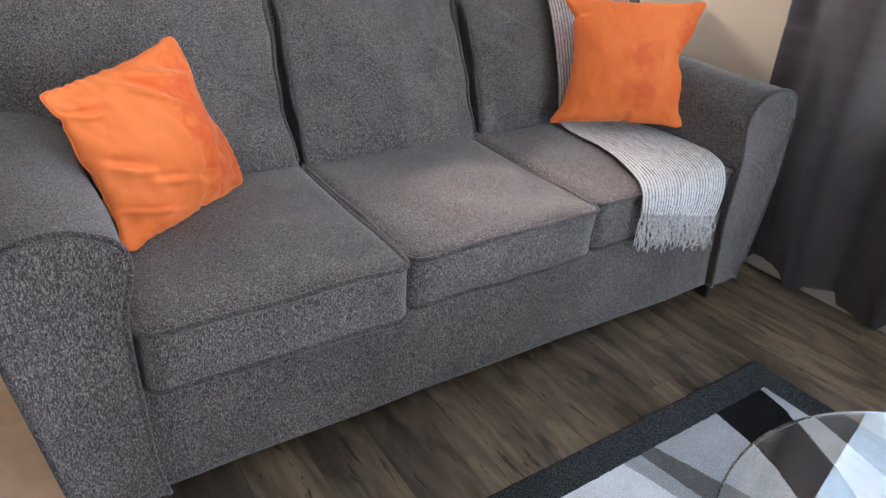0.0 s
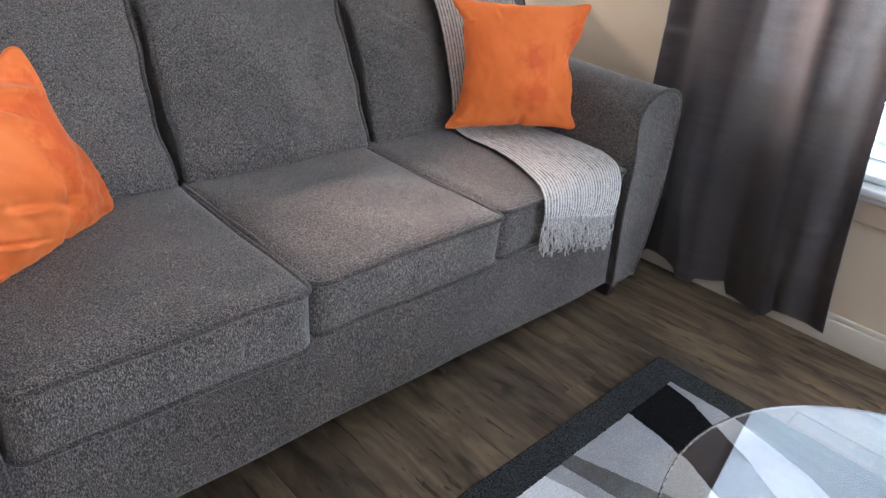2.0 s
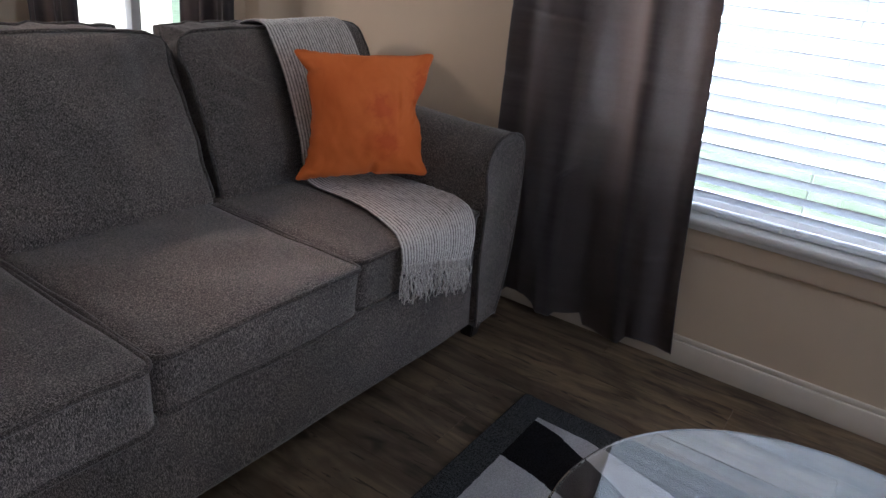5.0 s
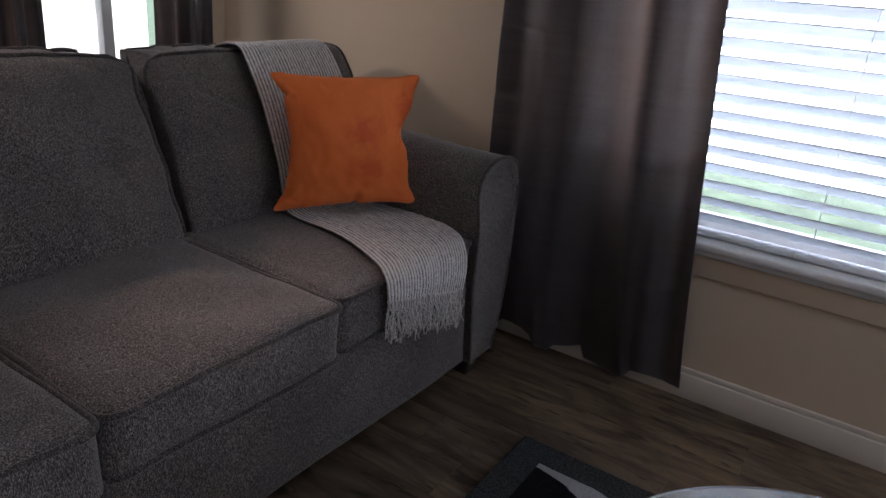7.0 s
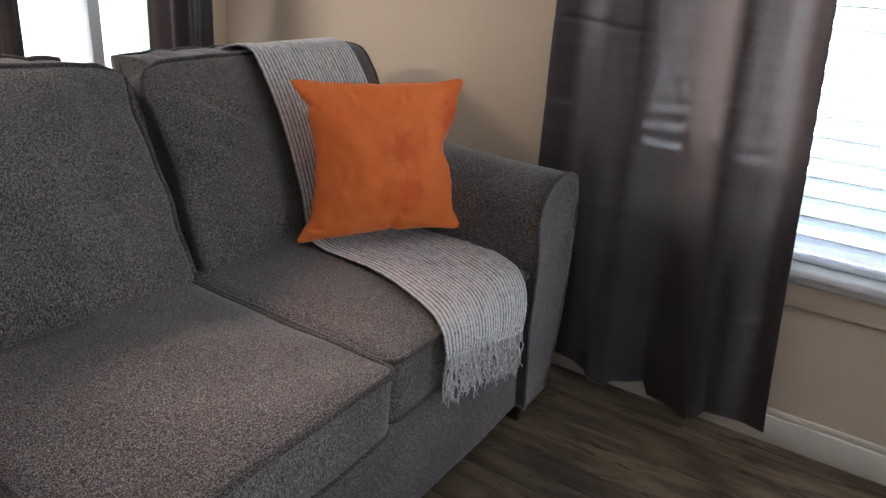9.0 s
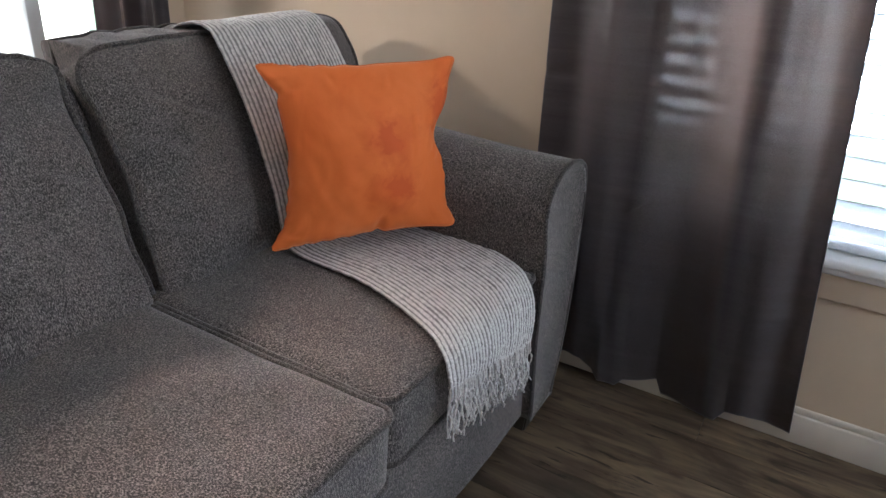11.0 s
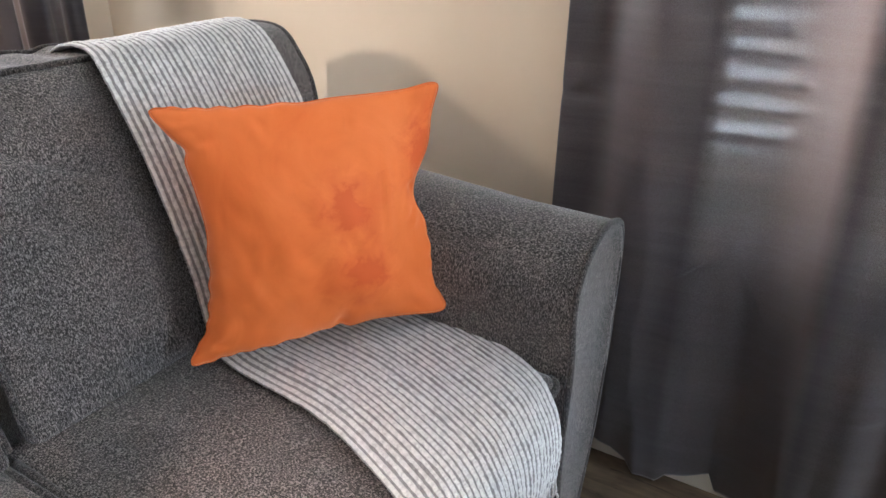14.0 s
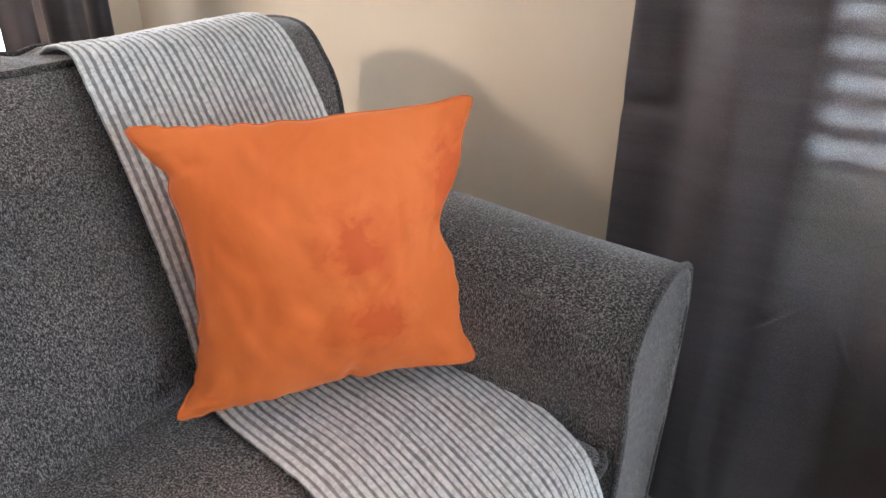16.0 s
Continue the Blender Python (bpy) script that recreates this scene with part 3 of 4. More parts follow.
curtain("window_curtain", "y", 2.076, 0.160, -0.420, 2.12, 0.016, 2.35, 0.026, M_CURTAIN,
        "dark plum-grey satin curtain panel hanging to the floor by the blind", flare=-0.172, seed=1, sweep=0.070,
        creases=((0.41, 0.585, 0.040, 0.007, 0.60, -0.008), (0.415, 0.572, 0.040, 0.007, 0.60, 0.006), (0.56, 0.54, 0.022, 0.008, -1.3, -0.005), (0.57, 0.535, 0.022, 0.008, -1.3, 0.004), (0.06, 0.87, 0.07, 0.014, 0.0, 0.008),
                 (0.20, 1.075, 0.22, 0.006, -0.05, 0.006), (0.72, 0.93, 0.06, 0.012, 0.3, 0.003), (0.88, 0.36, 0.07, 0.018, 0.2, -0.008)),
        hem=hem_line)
curtain("window_curtain", "x", 1.50, 2.05, 1.79, 2.12, 0.03, 2.2, 0.025, M_CURTAIN2,
        "dark plum-grey curtain panel gathered behind the sofa", seed=3)
curtain("window_curtain", "x", 1.50, 1.36, 1.205, 2.12, 0.03, 1.3, 0.022, M_CURTAIN2,
        "dark plum-grey curtain panel gathered narrow behind the sofa", seed=4)
curtain("window_curtain", "x", 1.50, 1.095, 0.90, 2.12, 0.03, 1.3, 0.022, M_CURTAIN2,
        "dark plum-grey curtain panel beside a strip of wall", seed=6)
# unseen panel, added to keep far-window light off the left seat
curtain("window_curtain", "x", 1.50, 0.58, 0.26, 2.12, 0.03, 2.0, 0.022, M_CURTAIN2,
        "unseen plum-grey curtain panel added to mask the far window's light", seed=7)


# ---------------------------------------------------------------- the sofa
X_IN0, X_IN1 = 0.035, 1.770
SEAMS = (0.046, 0.607, 1.190, 1.770)
sofa = thing("sofa", (0.9, 0.45, 0.0), "grey tweed three-seat sofa with sloped rounded arms", "sofa")


def rounded(x0, x1, y0, y1, z0, z1, r, n=14, crown=0.0, seed=0, lump=0.006, corner=0.0, droop=0.0):
    """A stuffed box: rounded edges, a crown on top, slight lumps."""
    bm = bmesh.new()
    bmesh.ops.create_cube(bm, size=2.0)
    bmesh.ops.subdivide_edges(bm, edges=bm.edges[:], cuts=n, use_grid_fill=True)
    hx, hy, hz = (x1 - x0) / 2, (y1 - y0) / 2, (z1 - z0) / 2
    c = Vector(((x0 + x1) / 2, (y0 + y1) / 2, (z0 + z1) / 2))
    for v in bm.verts:
        u = v.co.copy()
        p = Vector((u.x * hx, u.y * hy, u.z * hz))
        q = Vector((max(-hx + r, min(hx - r, p.x)), max(-hy + r, min(hy - r, p.y)), max(-hz + r, min(hz - r, p.z))))
        d = p - q
        if d.length > 1e-9:
            e = [abs(k) for k in d]
            if sum(k > 1e-6 for k in e) > 1:
                d = d.normalized() * r
            p = q + d
        ox, oy = abs(p.x) - (hx - corner), -p.y - (hy - corner)
        if corner and ox > 0 and oy > 0 and math.hypot(ox, oy) > corner:
            k = corner / math.hypot(ox, oy)
            p.x, p.y = math.copysign(hx - corner + ox * k, p.x), -(hy - corner + oy * k)
        bulge = (1 - u.x ** 2) * (1 - u.y ** 2)
        p.z += crown * bulge * (1 if u.z > 0 else 0.15) * max(0, u.z)
        side = (1 - u.x ** 2) * (1 - u.z ** 2)
        p.y += 0.5 * crown * side * (-1 if u.y < 0 else 1) * abs(u.y) ** 3
        p += Vector((wobble(p + Vector((seed, 0, 0)), 6, lump), wobble(p + Vector((0, seed, 0)), 6, lump), wobble(p + Vector((0, 0, seed)), 6, lump)))
        v.co = c + p
        if v.co.z < z0 + 0.04:
            v.co.z -= droop * max(0.0, u.x)
    return bm


ARM_TOP = [(-0.016, 0.57), (-0.026, 0.625), (-0.014, 0.672), (0.030, 0.704), (0.09, 0.716), (0.15, 0.710), (0.193, 0.692), (0.214, 0.655), (0.224, 0.60)]
ARM_WEST = [(-0.024, 0.078), (-0.010, 0.16), (-0.005, 0.30), (-0.003, 0.50)] + ARM_TOP + [(0.222, 0.485), (0.204, 0.365), (0.188, 0.26), (0.173, 0.162), (0.158, 0.078)]
ARM_EAST = [(0.034, 0.060), (0.016, 0.20), (0.000, 0.33), (-0.003, 0.50)] + ARM_TOP + [(0.231, 0.45), (0.225, 0.31), (0.206, 0.19), (0.165, 0.064)]


def arm_profile(xin, sign, k, drop):
    pts = ARM_WEST if sign < 0 else ARM_EAST
    return [(xin + sign * x * (k if x > 0.06 else 1.0), z - drop * max(0, (z - 0.5) / 0.21)) for x, z in pts]


def arm(xin, sign, k, drop):
    prof = arm_profile(xin, sign, k, drop)
    line = smooth_line([(x, 0, z) for x, z in prof], 4)
    n = len(line)
    cx = sum(p.x for p in line) / n
    bm = bmesh.new()
    rings = []
    for y, k in ((-0.022, 0.93), (-0.026, 0.97), (-0.020, 0.995), (-0.010, 1.0), (0.15, 1.0), (0.35, 1.0), (0.55, 1.0), (0.75, 1.0), (0.90, 1.0)):
        ring = []
        for p in line:
            z = 0.40 + (p.z - 0.40) * (1 - (1 - k) * 0.6)
            x = cx + (p.x - cx) * k
            w = wobble((x * 3, y * 3, z * 3), 2.0, 0.006)
            rise = (0.013 if sign > 0 else 0.0) * max(0.0, min(1.0, y / 0.45)) * max(0.0, (z - 0.5) / 0.2)
            ring.append(bm.verts.new((x + w, y, z + w + rise)))
        rings.append(ring)
    for a, b in zip(rings, rings[1:]):
        for i in range(n):
            j = (i + 1) % n
            bm.faces.new((a[i], a[j], b[j], b[i]))
    bm.faces.new(rings[0][::-1])
    bm.faces.new(rings[-1])
    bmesh.ops.recalc_face_normals(bm, faces=bm.faces)
    body = part("arm", bm, M_TWEED, sofa)
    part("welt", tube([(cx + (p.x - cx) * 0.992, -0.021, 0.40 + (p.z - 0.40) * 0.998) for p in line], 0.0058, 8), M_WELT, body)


arm(X_IN0, -1, 0.84, 0.024)
arm(X_IN1 - 0.006, 1, 0.93, -0.006)
# front rail with its soft lower edge
part("front_rail", rounded(X_IN0 - 0.01, X_IN1 + 0.048, 0.0, 0.12, 0.066, 0.345, 0.016, 18, seed=7, lump=0.004, droop=0.016), M_TWEED, sofa)
part("seat_deck", box(X_IN0, X_IN1, 0.10, 0.90, 0.12, 0.34, 0.01), M_TWEED, sofa)


def loft(prof, xs):
    line = smooth_line([(0, y, z) for y, z in prof], 4)
    bm = bmesh.new()
    rings = []
    for x, k in xs:
        rings.append([bm.verts.new((x + wobble((x, p.y * 4, p.z * 4), 2.0, 0.003), 0.8 + (p.y - 0.8) * k, 0.5 + (p.z - 0.5) * k)) for p in line])
    n = len(line)
    for a, b in zip(rings, rings[1:]):
        for i in range(n):
            bm.faces.new((a[i], a[(i + 1) % n], b[(i + 1) % n], b[i]))
    bm.faces.new(rings[0])
    bm.faces.new(rings[-1][::-1])
    bmesh.ops.recalc_face_normals(bm, faces=bm.faces)
    return bm, line


def back_frame():
    tail = [(0.80, 0.884), (0.85, 0.880), (0.89, 0.86), (0.915, 0.81), (0.93, 0.10)]
    bm, _ = loft([(0.72, 0.10), (0.74, 0.60), (0.755, 0.82), (0.768, 0.868)] + tail, [(x, 1.0) for x in (-0.13, 0.3, 0.6, 0.9, 1.2, 1.5, 1.83)])
    part("back_frame", bm, M_TWEED, sofa)
    wing = [(0.60, 0.10), (0.632, 0.60), (0.650, 0.82), (0.690, 0.905), (0.732, 0.946)] + [(0.80, 0.952), (0.85, 0.942), (0.89, 0.912), (0.915, 0.85), (0.93, 0.10)]
    for a, b in ((1.832, 1.968),):
        bm, line = loft(wing, [(a, 0.985), (a + 0.008, 1.0), (b - 0.008, 1.0), (b, 0.985)])
        w = part("back_wing", bm, M_TWEED, sofa)
        x = a + 0.003 if a < 0 else b - 0.003
        part("welt", tube([(x, 0.8 + (p.y - 0.8) * 0.996, 0.5 + (p.z - 0.5) * 0.996) for p in line[1:-1]], 0.0055, 8), M_WELT, w)


back_frame()


def seat_cushion(x0, x1, y0, seed):
    top, low = 0.484, 0.338
    bm = rounded(x0 + 0.005, x1 - 0.005, y0, 0.60, low, top, 0.016, 30, crown=0.016, seed=seed, lump=0.008, corner=0.036)
    ob = part("seat_cushion", bm, M_TWEED, sofa)
    hx, hy, cx, cy = (x1 - x0) / 2 - 0.003, (0.60 - y0) / 2, (x0 + x1) / 2, (0.60 + y0) / 2
    for z, out in ((top - 0.008, 0.0018), (low + 0.008, 0.0018)):
        line = []
        r = 0.036

        def put(px, py):
            p = Vector((px - cx, py - cy, z - (top + low) / 2))
            u = p.x / hx
            bulge = 0.5 * 0.020 * max(0, 1 - u * u) * 0.22
            q = Vector((wobble(p + Vector((seed, 0, 0)), 6, 0.007), wobble(p + Vector((0, seed, 0)), 6, 0.007), wobble(p + Vector((0, 0, seed)), 6, 0.007)))
            line.append(Vector((px, py - bulge, z)) + q)

        for k in range(14):
            put(x0 + 0.004, 0.56 - (0.56 - y0 - r) * k / 13)
        for k in range(1, 6):
            a = math.pi / 2 * k / 6
            put(x0 + 0.004 + r * (1 - math.cos(a)), y0 + r * (1 - math.sin(a)))
        for k in range(30):
            put(x0 + 0.004 + r + (x1 - x0 - 0.008 - 2 * r) * k / 29, y0)
        for k in range(1, 6):
            a = math.pi / 2 * k / 6
            put(x1 - 0.004 - r * (1 - math.sin(a)), y0 + r * (1 - math.cos(a)))
        for k in range(14):
            put(x1 - 0.004, y0 + r + (0.56 - y0 - r) * k / 13)
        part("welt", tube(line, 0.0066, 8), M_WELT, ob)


seat_cushion(SEAMS[0], SEAMS[1], -0.040, 1)
seat_cushion(SEAMS[1], SEAMS[2], -0.022, 2)
seat_cushion(SEAMS[2], SEAMS[3], -0.004, 3)


def back_cushion(x0, x1, seed, tall=0.490, folds=()):
    """A boxed back cushion, built flat and leaned."""
    n = 64
    wide, deep = x1 - x0, 0.17
    lean = math.atan(0.47)
    base = Vector(((x0 + x1) / 2, 0.545, 0.482))
    ax, up = Vector((1, 0, 0)), Vector((0, math.sin(lean), math.cos(lean)))
    fwd = Vector((0, -math.cos(lean), math.sin(lean)))
    bm = rounded(-wide / 2, wide / 2, -deep / 2, deep / 2, 0, tall, 0.016, n, seed=seed, lump=0.006)

    def place(p):
        u, w, h = p.x / (wide / 2), p.y, p.z / tall
        puff = max(0, 1 - u ** 4) * max(0, 1 - (2 * h - 1) ** 4)
        nip = 0.012 * (1 - (2 * h - 1) ** 2) - 0.007 * math.sin(8 * h + 2.1 * seed) + 0.003 * math.sin(23 * h + seed)
        x = p.x * (1 - nip / wide * 1.6 * abs(u) ** 3)
        front = -w + deep / 2
        d = front - deep + 0.034 * puff * (1 if w < 0 else 0) + 0.012 * math.sin(3 * u + seed) * puff * (w < 0) + wobble((u * 2.2, h * 2.2, seed), 1.6, 0.012) * puff * (w < 0)
        for u0, h0, u1, h1, dp in folds:
            du, dh = u1 - u0, h1 - h0
            ln = math.hypot(du, dh)
            f = ((u - u0) * du + (h - h0) * dh) / ln ** 2
            off = ((u - u0) * dh - (h - h0) * du) / ln / 0.035
            if w < 0 and -0.2 < f < 1.2:
                d += 1.7 * dp * off * math.exp(0.5 - off * off) * math.exp(-(max(0, -f, f - 1) / 0.1) ** 2) * min(1, 0.2 + 3 * min(max(f, 0), max(0, 1 - f)))
        z = p.z + 0.014 * (1 - u * u) * h ** 3
        z += (w + deep / 2) * 0.44 * max(0.0, h) ** 4
        # puckers along the top boxing
        z += 0.0042 * (math.sin(62 * p.x + 3 * seed + 22 * w) + 0.6 * math.sin(101 * p.x - 14 * w + seed)) * max(0, min(1, (h - 0.90) * 10)) * max(0, 1 - (2 * w / deep) ** 2)
        cr = 0.050
        ox, oz = abs(x) - (wide / 2 - cr), z - (tall - cr)
        if ox > 0 and oz > 0 and math.hypot(ox, oz) > cr:
            k = cr / math.hypot(ox, oz)
            x, z = math.copysign(wide / 2 - cr + ox * k, x), tall - cr + oz * k
        return base + ax * x + fwd * (d + 0.0) + up * z

    for v in bm.verts:
        v.co = place(v.co)
    ob = part("back_cushion", bm, M_TWEED, sofa)
    for w in (-deep / 2 + 0.006, deep / 2 - 0.03):
        line = []
        for k in range(25):
            h = k / 24
            line.append(place(Vector((-wide / 2 - 0.001, w, 0.02 + (tall - 0.04) * h))))
        for k in range(25):
            u = -1 + 2 * k / 24
            line.append(place(Vector((u * (wide / 2 - 0.014), w, tall + 0.001))))
        for k in range(25):
            h = 1 - k / 24
            line.append(place(Vector((wide / 2 + 0.001, w, 0.02 + (tall - 0.04) * h))))
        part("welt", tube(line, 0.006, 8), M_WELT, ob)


back_cushion(-0.125, 0.594, 1, folds=((0.35, 0.62, 0.97, 0.34, 0.003), (0.55, 0.22, 0.95, 0.30, 0.003), (0.50, 0.45, 0.95, 0.52, -0.002)))
back_cushion(0.614, 1.200, 2, folds=((-0.95, 0.30, -0.60, 0.20, 0.004), (-0.96, 0.16, -0.66, 0.07, 0.004), (0.55, 0.60, 0.95, 0.50, 0.003), (-0.9, 0.55, -0.5, 0.48, 0.002)))
back_cushion(1.228, 1.815, 3, folds=((-0.75, 0.82, -0.15, 0.62, 0.005), (-0.92, 0.66, -0.45, 0.50, 0.004), (-0.95, 0.30, -0.6, 0.20, 0.003)))


def foot(x, y):
    bm = bmesh.new()
    r = bmesh.ops.create_cone(bm, cap_ends=True, segments=4, radius1=0.032, radius2=0.048, depth=0.1)
    bmesh.ops.rotate(bm, verts=bm.verts, cent=(0, 0, 0), matrix=Matrix.Rotation(radians(45), 3, "Z"))
    bmesh.ops.translate(bm, verts=bm.verts, vec=(x, y, 0.05))
    bmesh.ops.bevel(bm, geom=bm.edges[:], offset=0.004, segments=2, affect="EDGES")
    part("foot", bm, M_FOOT, sofa, "dark wooden block foot", smooth=False)


for fx, fy in ((-0.03, 0.06), (1.838, 0.022), (-0.06, 0.84), (1.895, 0.84)):
    foot(fx, fy)


# ---------------------------------------------------------------- pillows
def dip(t):
    """How far a pillow's side falls in: quickly past the ear, then slowly to the middle."""
    d = min(1.0, (1 - abs(t)) / 0.34)
    return 0.35 * d * d * (3 - 2 * d) + 0.65 * (1 - t * t)


def pillow(corners, puff, label, seed, material, pulls=(0.10, 0.10, 0.05, 0.05), rumple=0.012, folds=()):
    """A square stuffed velvet pillow between four corners (bottom left, bottom right, top right, top left)."""
    a, b, c, d = (Vector(p) for p in corners)
    nrm = ((b - a).cross(d - a) + (c - b).cross(d - c)).normalized()
    n = 84
    bm = bmesh.new()
    lay = bm.loops.layers.uv.new("UVMap")
    sheets = []
    for sgn in (1, -1):
        rows = []
        for i in range(n + 1):
            v = i / n
            row = []
            for j in range(n + 1):
                u = j / n
                s, t = 2 * u - 1, 2 * v - 1
                ps, pt = (pulls[0] if s < 0 else pulls[1]), (pulls[2] if t < 0 else pulls[3])
                ear, ear2 = dip(t), dip(s)
                tip = 0.026 * (abs(s) * abs(t)) ** 10
                uu = u - ps * math.copysign(abs(s) ** 2.2, s) * ear - math.copysign(tip, s)
                vv = v - pt * math.copysign(abs(t) ** 2.2, t) * ear2 - math.copysign(tip, t)
                vv += 0.020 * math.exp(-((s - 0.12) / 0.05) ** 2 - ((t + 1) / 0.12) ** 2)
                uu -= 0.056 * math.exp(-((t - 0.14) / 0.26) ** 2 - ((s - 1) / 0.25) ** 2)
                uu += 0.018 * math.exp(-((t - 0.66) / 0.06) ** 2 - ((s + 1) / 0.12) ** 2)
                # the seam gathers the cloth in small scallops
                vv -= 0.0035 * math.sin(26 * s + 9 * math.sin(2.3 * s + seed)) * math.copysign(abs(t) ** 9, t) * (1 - s ** 6)
                uu -= 0.0035 * math.sin(24 * t + 8 * math.sin(2.7 * t + seed)) * math.copysign(abs(s) ** 9, s) * (1 - t ** 6)
                p = a * (1 - uu) * (1 - vv) + b * uu * (1 - vv) + c * uu * vv + d * (1 - uu) * vv
                h = ((1 - s ** 2) * (1 - t ** 2)) ** 0.55 * (0.60 + 0.46 * math.exp(-1.1 * (s * s + t * t)))
                if i in (0, n) or j in (0, n):
                    h = 0
                rim = min(1, 9 * min(u, 1 - u, v, 1 - v))
                crease = wobble((s * 3, t * 3, seed + sgn), 1.0, rumple) + wobble((s * 7 + 4 * t, t * 4 - 2 * s, seed + sgn * 2), 1.0, 0.5 * rumple)
                for cs, ct in ((-1, -1), (1, -1), (1, 1), (-1, 1)):
                    rr = math.hypot(s - cs, t - ct)
                    crease += 0.35 * rumple * math.sin(9 * math.atan2(t - ct, s - cs) + 3 * cs + seed) * math.exp(-((rr - 0.35) / 0.22) ** 2)
                for u0, v0, u1, v1, wd, deep in folds:
                    du, dv = u1 - u0, v1 - v0
                    ln = math.hypot(du, dv)
                    f = ((u - u0) * du + (v - v0) * dv) / ln ** 2
                    off = ((u - u0) * dv - (v - v0) * du) / ln / wd
                    if sgn > 0 and -0.3 < f < 1.3:
                        ends = math.exp(-(max(0, -f, f - 1) / 0.15) ** 2) * min(1, 0.25 + 2 * min(max(f, 0), max(0, 1 - f)))
                        crease += 1.5 * deep * ends * off * math.exp(0.5 - off ** 2) * 1.16
                crease -= 0.042 * math.exp(-((s - 0.12) / 0.06) ** 2 - ((t + 1) / 0.16) ** 2)
                p += nrm * sgn * (puff * h + crease * rim)
                p += nrm * wobble((s * 3, t * 3, seed + 9), 1.2, 0.012) * (1 - rim)
                if sgn < 0 and (i in (0, n) or j in (0, n)):
                    row.append(sheets[0][i][j])
                else:
                    row.append(bm.verts.new(p))
            rows.append(row)
        sheets.append(rows)
        for i in range(n):
            for j in range(n):
                q = (rows[i][j], rows[i][j + 1], rows[i + 1][j + 1], rows[i + 1][j])
                f = bm.faces.new(q if sgn > 0 else q[::-1])
                uvs = [(j, i), (j + 1, i), (j + 1, i + 1), (j, i + 1)]
                for l, (uj, vi) in zip(f.loops, uvs if sgn > 0 else uvs[::-1]):
                    l[lay].uv = (uj / n, vi / n)
    rim = [sheets[0][0][j].co.copy() for j in range(n)] + [sheets[0][i][n].co.copy() for i in range(n)]
    rim += [sheets[0][n][j].co.copy() for j in range(n, 0, -1)] + [sheets[0][i][0].co.copy() for i in range(n, 0, -1)]
    th = thing("throw_pillow", (a + b) / 2, label, "pillow", "orange throw pillows")
    part("pillow_cover", bm, material, th)
    part("seam", tube(rim, 0.0013, 6, closed=True), material, th)
    return th


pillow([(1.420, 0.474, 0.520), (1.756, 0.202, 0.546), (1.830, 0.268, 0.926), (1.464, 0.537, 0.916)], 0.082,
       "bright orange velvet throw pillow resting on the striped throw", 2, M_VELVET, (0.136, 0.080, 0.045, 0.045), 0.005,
       folds=((0.03, 0.83, 0.17, 0.87, 0.020, 0.004), (0.02, 0.92, 0.13, 0.95, 0.015, 0.004), (0.88, 0.62, 0.99, 0.60, 0.025, -0.006), (0.86, 0.45, 0.99, 0.50, 0.02, 0.004),
              (0.74, 0.42, 0.73, 0.80, 0.02, 0.002), (0.02, 0.10, 0.16, 0.04, 0.018, 0.005), (0.30, 0.99, 0.34, 0.86, 0.02, 0.003), (0.62, 0.98, 0.60, 0.84, 0.02, 0.003)))
pillow([(0.092, 0.240, 0.488), (0.432, 0.490, 0.492), (0.285, 0.455, 0.880), (-0.008, 0.245, 0.834)], 0.080,
       "bright orange velvet throw pillow tipped against the sofa arm", 8, M_VELVET2, (0.050, 0.020, 0.020, 0.040), 0.008,
       folds=((0.04, 0.28, 0.38, 0.12, 0.016, 0.011), (0.24, 0.40, 0.46, 0.31, 0.030, 0.006), (0.09, 0.08, 0.23, 0.01, 0.015, 0.009), (0.36, 0.97, 0.66, 0.72, 0.034, 0.014),
              (0.50, 0.99, 0.90, 0.81, 0.038, 0.014), (0.00, 0.86, 0.20, 0.82, 0.020, 0.011), (0.00, 0.60, 0.26, 0.45, 0.035, 0.008), (0.48, 0.30, 0.62, 0.20, 0.03, 0.003),
              (0.72, 0.10, 0.66, 0.02, 0.02, 0.006), (0.66, 0.50, 0.62, 0.08, 0.05, -0.005)))


